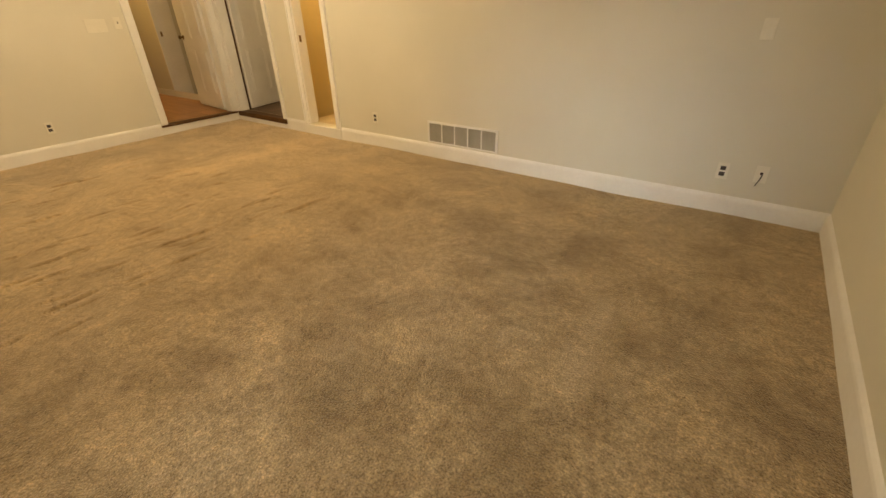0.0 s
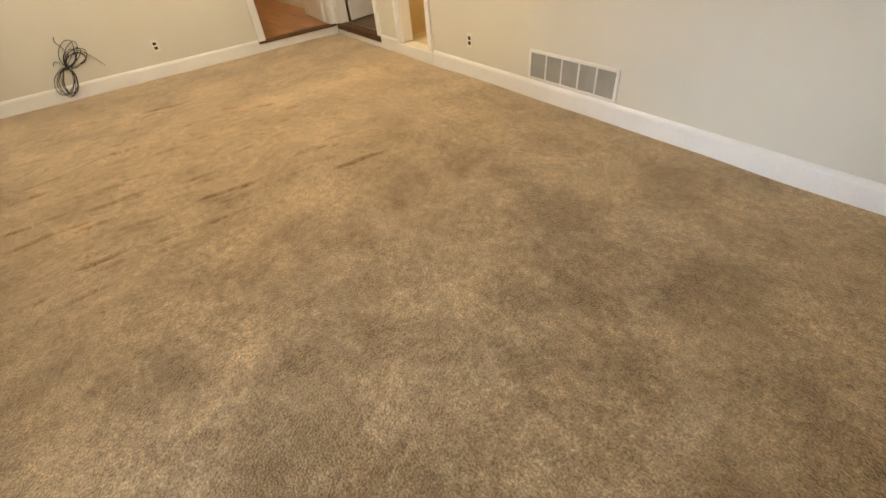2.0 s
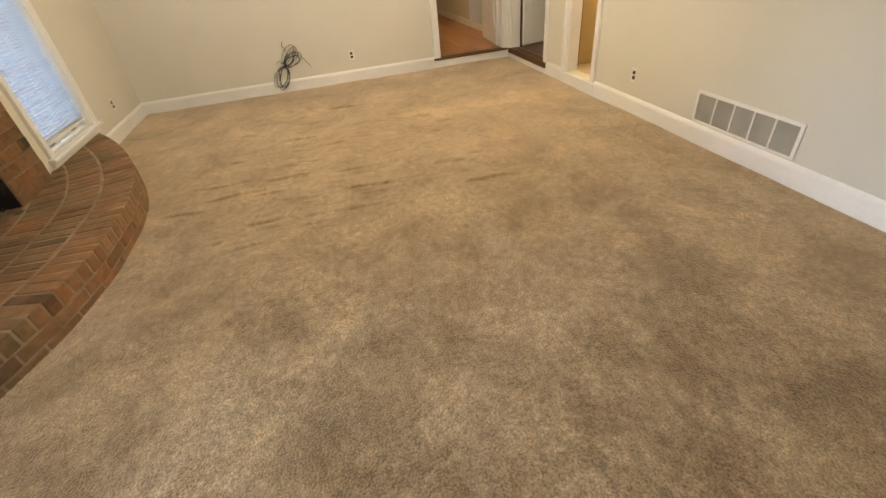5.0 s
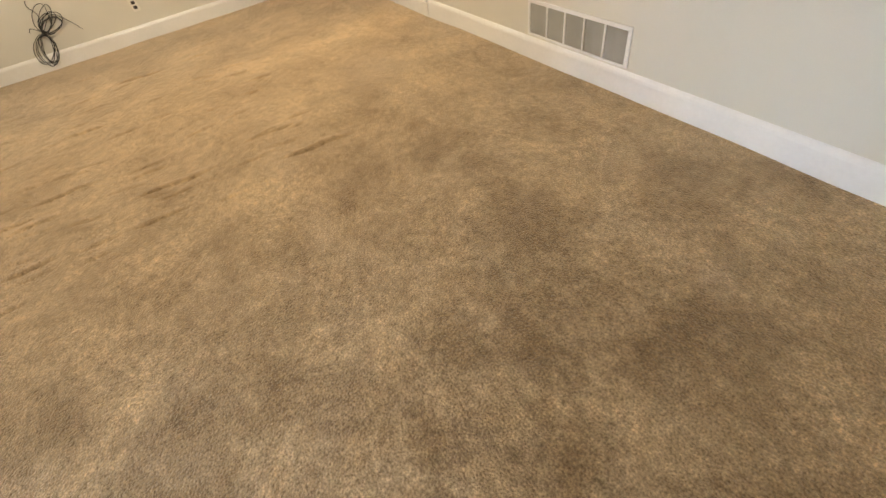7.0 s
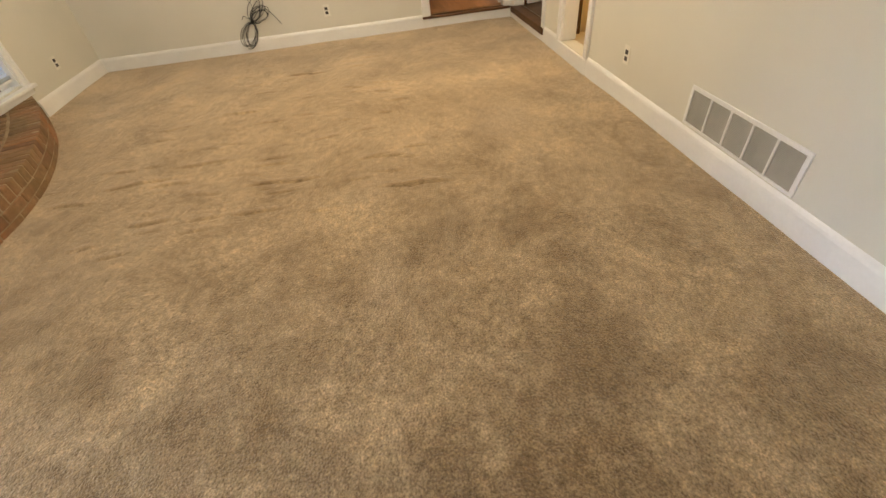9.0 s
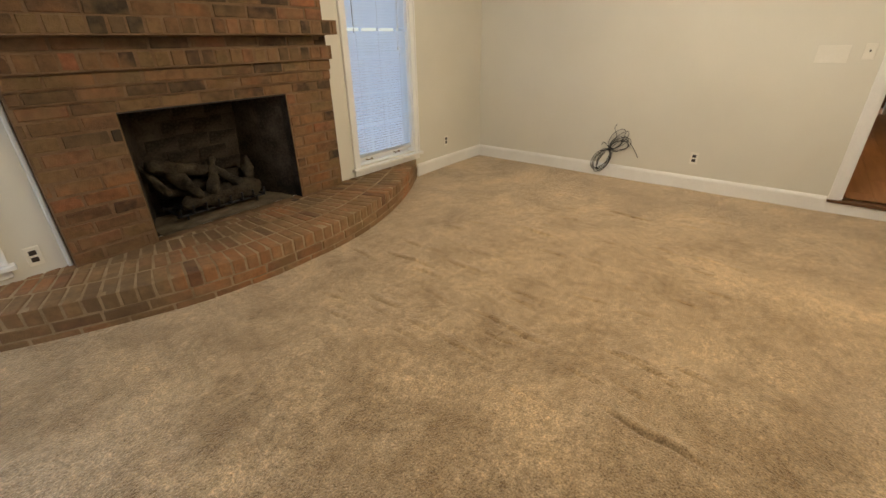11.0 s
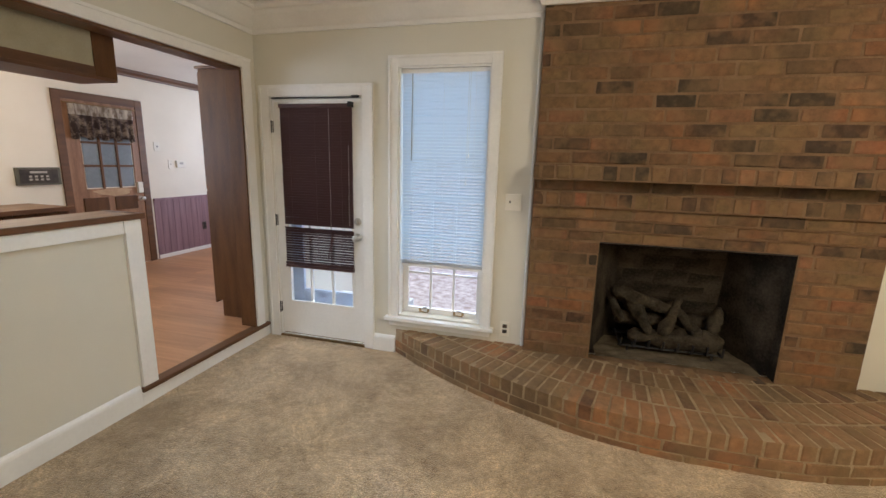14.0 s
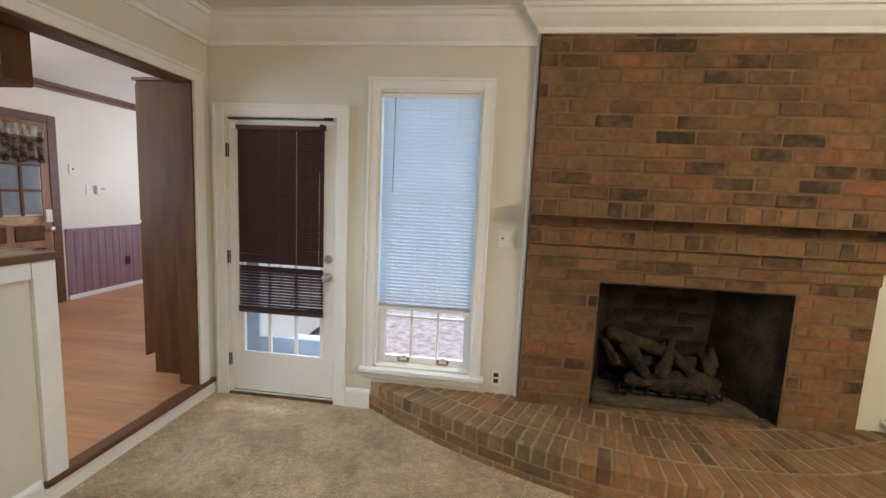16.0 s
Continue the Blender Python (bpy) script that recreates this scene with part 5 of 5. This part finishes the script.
# kitchen counter and intercom panel along the east wall
ct = thing("kitchen_counter", (3.8, -0.3, RISE), "dark stained kitchen base cabinet with brown top", "counter")
part("body", boxes((3.52, KX, -1.33, 1.6, RISE + 0.10, 0.985)), STAIN, ct)
part("toe_kick", boxes((3.58, KX, -1.33, 1.6, RISE, RISE + 0.10)), IRON, ct)
part("worktop", boxes((3.48, KX, -1.36, 1.62, 0.985, 1.02), bev=0.006), BARWOOD, ct)
part("worktop_edge", boxes((3.465, 3.481, -1.37, 1.62, 0.980, 1.023), bev=0.004), STAIN_H, ct)
for k in range(5):
    y0 = -1.31 + k * 0.57
    d = part("cabinet_door", boxes((3.502, 3.521, y0, y0 + 0.52, RISE + 0.12, 0.80), bev=0.004), STAIN, ct)
    part("drawer_front", boxes((3.502, 3.521, y0, y0 + 0.52, 0.82, 0.965), bev=0.004), STAIN, ct)
    part("handle", boxes((3.48, 3.502, y0 + 0.22, y0 + 0.31, 0.885, 0.895), bev=0.003), BRASS, d)
OLIVE = surface("olive_grey_plastic", (0.085, 0.078, 0.055), (0.135, 0.125, 0.088), 0.45, 12, 90, 0.05)
intercom = thing("intercom_panel", (KX, -1.48, 1.30), "dark olive-grey wall intercom panel with small buttons", "intercom")
part("housing", boxes((KX - 0.03, KX, -1.69, -1.28, 1.205, 1.39), bev=0.006), OLIVE, intercom)
part("face", boxes((KX - 0.034, KX - 0.03, -1.66, -1.31, 1.225, 1.37)), DARKHOLE, intercom)
for k in range(4):
    for j in range(2):
        part("button", boxes((KX - 0.039, KX - 0.034, -1.57 + k * 0.052, -1.542 + k * 0.052, 1.255 + j * 0.032, 1.274 + j * 0.032), bev=0.002), GRILLE, intercom)
part("display", boxes((KX - 0.0365, KX - 0.034, -1.56, -1.40, 1.33, 1.352)), GRILLE, intercom)

# bar top on the half wall
bar = thing("bar_top", (XE + 0.1, 0.8, BAR_Z), "worn brown wooden bar top on the half wall", "counter")
part("laminate_top", boxes((XE - 0.005, XE + 0.30, BAR_Y - 0.02, OP_E[1], BAR_Z + 0.012, BAR_Z + 0.042), bev=0.003), BARWOOD, bar)
part("wood_edge", boxes((XE - 0.028, XE - 0.005, BAR_Y - 0.043, OP_E[1], BAR_Z + 0.012, BAR_Z + 0.046), (XE - 0.005, XE + 0.30, BAR_Y - 0.043, BAR_Y - 0.0205, BAR_Z + 0.0125, BAR_Z + 0.0455), bev=0.004), STAIN_H, bar)

# hanging cabinet above the bar
hc = thing("wall_cabinet", (1.45, 0.6, 2.1), "brown framed cabinet with pale back panel hanging over the bar", "cabinet")
hx, hy0, hy1, hz0, hz1 = 1.34, -0.27, 1.7, 1.985, KTOP
part("carcass", boxes((hx + 0.014, hx + 0.30, hy0 + 0.001, hy1, hz0 + 0.012, hz1 - 0.001)), STAIN, hc)
part("back_panel", boxes((hx + 0.008, hx + 0.0145, hy0 + 0.12, hy1, hz0 + 0.045, hz1)), LAMTOP, hc, "pale green-grey panel")
part("frame_stile", boxes((hx, hx + 0.014, hy0, hy0 + 0.125, hz0, hz1), bev=0.003), STAIN, hc)
part("frame_rail", boxes((hx, hx + 0.0138, hy0 + 0.125, hy1, hz0, hz0 + 0.05), bev=0.003), STAIN_H, hc)
part("frame_rail", boxes((hx, hx + 0.0138, hy0 + 0.125, hy1, 2.255, hz1), bev=0.003), STAIN_H, hc)
part("bottom_board", boxes((hx + 0.002, hx + 0.31, hy0, hy1, hz0 - 0.018, hz0 + 0.012), bev=0.002), STAIN_H, hc)

# tall cabinet beside the opening
tc = thing("pantry_cabinet", (1.45, -1.5, RISE), "tall dark-stained wooden pantry cabinet beside the opening", "cabinet")
tx0, tx1, ty0, ty1, tz = KW0 + 0.002, 1.70, -1.95, -1.25, 2.255
part("side_panel", boxes((tx0, tx1, ty1 - 0.02, ty1, RISE + 0.15, tz), (tx0, tx1 - 0.07, ty1 - 0.0202, ty1 - 0.0002, RISE, RISE + 0.15), bev=0.002), STAIN, tc)
part("body", boxes((tx0, tx1, ty0, ty1 - 0.021, RISE + 0.15, tz)), STAIN, tc)
part("toe_kick", boxes((tx0, tx1 - 0.075, ty0, ty1 - 0.022, RISE, RISE + 0.15)), IRON, tc)
part("cornice", boxes((tx0, tx1 + 0.02, ty0, ty1 + 0.018, tz, tz + 0.022), bev=0.005), STAIN_H, tc)
for k in range(2):
    za, zb = ((RISE + 0.12, 1.25), (1.27, tz - 0.02))[k]
    d = part("cabinet_door", boxes((tx1, tx1 + 0.019, ty0 + 0.01, ty1 - 0.01, za, zb), bev=0.004), STAIN, tc)
    part("handle", boxes((tx1 + 0.019, tx1 + 0.04, ty1 - 0.06, ty1 - 0.05, (1.1, 1.35)[k], (1.2, 1.45)[k]), bev=0.003), BRASS, d)

# ---- halls behind the doorways ----
HX = -11.5
setting("wall_hall_south", slab("y", 2.30, 2.18, HX, XW - 0.12, -0.1, 2.75, []), WALL, "beige painted hall wall")
setting("wall_hall_north", slab("y", 3.60, 3.72, HX, XW - 0.12, -0.1, 2.75, [(-6.55, -5.72, RISE, 2.15), (-7.63, -6.83, RISE, 2.15)]), WALL, "beige painted hall wall with two doorways")
setting("wall_hall_end", slab("x", HX, HX - 0.12, 2.18, 3.72, -0.1, 2.75, [(2.42, 3.12, RISE, 2.15)]), WALL, "beige hall end wall with a dark doorway")
setting("ceiling_hall", boxes((HX - 0.1, XW - 0.121, 2.2, 3.7, 2.6, 2.68)), CEIL, "off-white hall ceiling", "ceiling")
setting("subfloor_hall", boxes((HX - 1.0, XW - 0.02, 2.2, 5.2, -0.1, RISE - 0.012)), STAIN, "dark underlay below the laminate", "floor")
planks("floor_hall", HX - 1.0, XW - 0.061, 2.31, 3.6, RISE, "x", 0.19, 1.25, LAMINATE, "orange-brown laminate plank floor of the hall")
# dark stain colour here paints the unlit room past the end doorway
setting("hall_end_room", boxes((HX - 1.0, HX - 0.95, 2.0, 3.8, -0.1, 2.7)), STAIN, "dark sheet standing in for the unlit room beyond the hall", "wall")
for xa, xb, y, o in ((HX, XW - 0.125, 2.30, 1), (HX, -6.63, 3.60, -1)):
    setting("baseboard", boxes((xa, xb, y, y + o * 0.014, RISE, RISE + 0.10), bev=0.002), TRIM, "white painted hall baseboard", "baseboard")


def panel_door(name, hinge, angle, width, label, knob_side=1, rows=((0.22, 0.78), (0.92, 1.60), (1.70, 1.92))):
    """A white six-panel leaf hinged at the origin, along +x before it is turned."""
    d = thing(name, hinge, label, "door", kind="structure")
    d.rotation_euler = (0, 0, radians(angle))

    def add(nm, bm, mat, parent, lab="", smooth=False):
        ob = new(nm, mesh_of(nm, bm, mat, smooth))
        ob.parent = parent
        return tagged(ob, lab)
    lf = add("door_leaf", boxes((0.0, width, -0.0175, 0.0175, 0.012, 2.0), bev=0.002), TRIM, d)
    mid = width / 2
    for za, zb in rows:
        for xa, xb in ((0.10, mid - 0.05), (mid + 0.05, width - 0.10)):
            for s in (1, -1):
                add("panel", boxes((xa, xb, s * 0.0172, s * 0.0215, za, zb), bev=0.0018), TRIM, lf)
                add("panel", boxes((xa + 0.025, xb - 0.025, s * 0.021, s * 0.0265, za + 0.025, zb - 0.025), bev=0.0025), TRIM, lf)
    for s in (1, -1):
        add("door_knob", lathe(bmesh.new(), (width - 0.065, s * 0.0175, 0.94), (0, s, 0), [(0, 0.030), (0.006, 0.030), (0.010, 0.012), (0.030, 0.011), (0.040, 0.025), (0.055, 0.027), (0.064, 0.012)], 16), BRASS, d, "aged brass door knob", True)
    return d


panel_door("door_3", (-5.675, 3.345, RISE + 0.004), 174, 0.82, "white panelled hall door standing open against the wall")
casing("door_casing_hall_side", "y", 3.60, -1, -7.63, -6.83, RISE, 2.15, 0.06, "white painted casing round the open hall doorway", left=False)
setting("jamb_hall_side", boxes((-7.632, -7.612, 3.59, 3.90, RISE, 2.15), (-6.848, -6.828, 3.59, 3.90, RISE, 2.15), bev=0.002), TRIM, "white painted door jamb", "jamb")
setting("wall_side_room", boxes((-7.80, -7.634, 3.721, 5.0, -0.1, 2.6), (-6.826, -6.70, 3.721, 5.0, -0.1, 2.6), (-7.80, -6.70, 5.0, 5.1, -0.1, 2.6), (-7.80, -6.70, 3.721, 5.1, 2.6, 2.66)), WALL, "plain beige walls of the side room", "wall")
single("strike_plate", boxes((-7.612, -7.6095, 3.64, 3.67, 1.04, 1.11), bev=0.001), BRASS, "dark brass strike plate on the hall jamb", "strike plate")
panel_door("door_4", (-5.435, 3.615, RISE + 0.004), 104, 0.78, "white panelled door standing open in the back hall")
# shade of the gap between jamb and leaf, put in as a dark strip
setting("door_edge_back_hall", boxes((-5.62, -5.445, YN + 0.126, YN + 0.15, RISE, 2.18)), STAIN, "dark strip standing in for the shaded gap behind the door jamb", "trim")
# back hall
setting("wall_back_hall_west", slab("x", -5.62, -5.74, YN + 0.12, 6.2, -0.1, 2.75, []), WALL, "beige painted back hall wall")
setting("wall_back_hall_east", slab("x", -4.30, -4.24, YN + 0.12, 6.2, -0.1, 2.75, []), WALL, "beige painted wall between back hall and bathroom")
# end wall coloured dark in place of the back hall's shade
setting("wall_back_hall_end", slab("y", 6.2, 6.3, -5.74, -4.24, -0.1, 2.75, []), STAIN, "dark-coloured end wall standing in for the unlit depth of the back hall")
setting("ceiling_back_hall", boxes((-5.74, -4.24, YN + 0.121, 6.3, 2.6, 2.68)), CEIL, "off-white ceiling of the back hall", "ceiling")
setting("subfloor_back_hall", boxes((-5.74, -4.24, YN + 0.02, 6.3, -0.1, RISE - 0.012)), STAIN, "dark underlay below the laminate", "floor")
planks("floor_back_hall", -5.62, -4.30, YN + 0.101, 6.2, RISE, "y", 0.15, 1.2, DARKFLOOR, "dark brown laminate floor of the back hall")
# bathroom
setting("wall_bath_back", slab("y", 4.75, 4.87, -4.24, -2.0, -0.1, 2.75, []), YELLOW, "cream yellow bathroom wall")
setting("wall_bath_west", slab("x", -4.24, -4.15, YN + 0.12, 4.75, -0.1, 2.75, []), YELLOW, "cream yellow bathroom wall")
setting("wall_bath_east", slab("x", -2.12, -2.0, YN + 0.12, 4.75, -0.1, 2.75, []), YELLOW, "cream yellow bathroom wall")
setting("ceiling_bath", boxes((-4.24, -2.0, YN + 0.121, 4.87, 2.5, 2.58)), CEIL, "off-white bathroom ceiling", "ceiling")
setting("floor_bath", boxes((-4.24, -2.0, YN + 0.131, 4.87, -0.1, RISE - 0.006)), TILE, "beige vinyl bathroom floor", "floor")
setting("door_edge_bath", boxes((-4.149, -4.10, YN + 0.126, YN + 0.235, RISE - 0.004, 2.18), bev=0.003), STAIN, "dark stained door edge in the bathroom", "trim")
part_plate = single("strike_plate", boxes((OP_N3[0] + 0.018, OP_N3[0] + 0.0205, YN + 0.03, YN + 0.06, 1.04, 1.11), bev=0.001), BRASS, "dark brass strike plate on the door jamb", "strike plate")

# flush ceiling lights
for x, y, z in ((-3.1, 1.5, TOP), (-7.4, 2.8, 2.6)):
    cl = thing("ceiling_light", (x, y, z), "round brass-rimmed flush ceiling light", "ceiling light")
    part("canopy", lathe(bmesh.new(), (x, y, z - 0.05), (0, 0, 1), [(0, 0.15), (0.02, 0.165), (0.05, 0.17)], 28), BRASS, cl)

# added ring, out of view, where the floor fill spot hangs
dl = thing("recessed_downlight", (0.05, -0.05, TOP), "white ring added in the ceiling round an unseen fill spot", "ceiling light")
ring = lathe(bmesh.new(), (0.05, -0.05, TOP - 0.006), (0, 0, 1), [(0, 0.105), (0.004, 0.11), (0.008, 0.11)], 28)
part("trim_ring", ring, TRIM, dl)

# ---- outside ----
setting("ground", boxes((-60, 60, -90, 60, -0.35, -0.21)), LEAVES, "ground under brown leaf litter", "ground")
setting("patio", boxes((0.28, 2.6, -2.7, YS - 0.16, -0.21, -0.01), bev=0.01), CONCRETE, "pale concrete patio slab by the door", "patio")
setting("chimney", boxes((FX0 - 0.2, FX1 + 0.2, YB - 0.9, YB - 0.64, -0.2, 3.6), (FX0 - 0.2, FX0 - 0.01, YB - 0.64, YS - 0.161, -0.2, 3.6), (FX1 + 0.01, FX1 + 0.2, YB - 0.64, YS - 0.161, -0.2, 3.6), (FX0 - 0.01, FX1 + 0.01, YB - 0.64, YS - 0.161, FZ1 + 0.13, 3.6), (FX0 - 0.01, FX1 + 0.01, YB - 0.64, YS - 0.161, -0.2, FZ0 - 0.005)), MORTAR, "plain brick chimney stack outside", "chimney")
# unseen roof; its eaves reach out to keep sun off the low panes
setting("roof", boxes((-12, 6, YS - 0.95, 8, 2.84, 2.95)), STAIN, "unseen dark roof deck added to block sun and sky", "roof")
storm = thing("storm_door", (0.63, YS - 0.15, 0.02), "grey-blue painted storm door outside the patio door", "door")
ys0, ys1 = YS - 0.195, YS - 0.165
part("hinge_stile", boxes((DOOR[1] - 0.14, DOOR[1], ys0, ys1, 0.0, DOOR[3]), bev=0.004), STORM, storm)
part("latch_stile", boxes((DOOR[0], DOOR[0] + 0.10, ys0, ys1, 0.0, DOOR[3]), bev=0.004), STORM, storm)
part("kick_panel", boxes((DOOR[0] + 0.10, DOOR[1] - 0.14, ys0, ys1, 0.0, 0.40), bev=0.004), STORM, storm)
part("top_rail", boxes((DOOR[0] + 0.10, DOOR[1] - 0.14, ys0, ys1, DOOR[3] - 0.12, DOOR[3]), bev=0.004), STORM, storm)
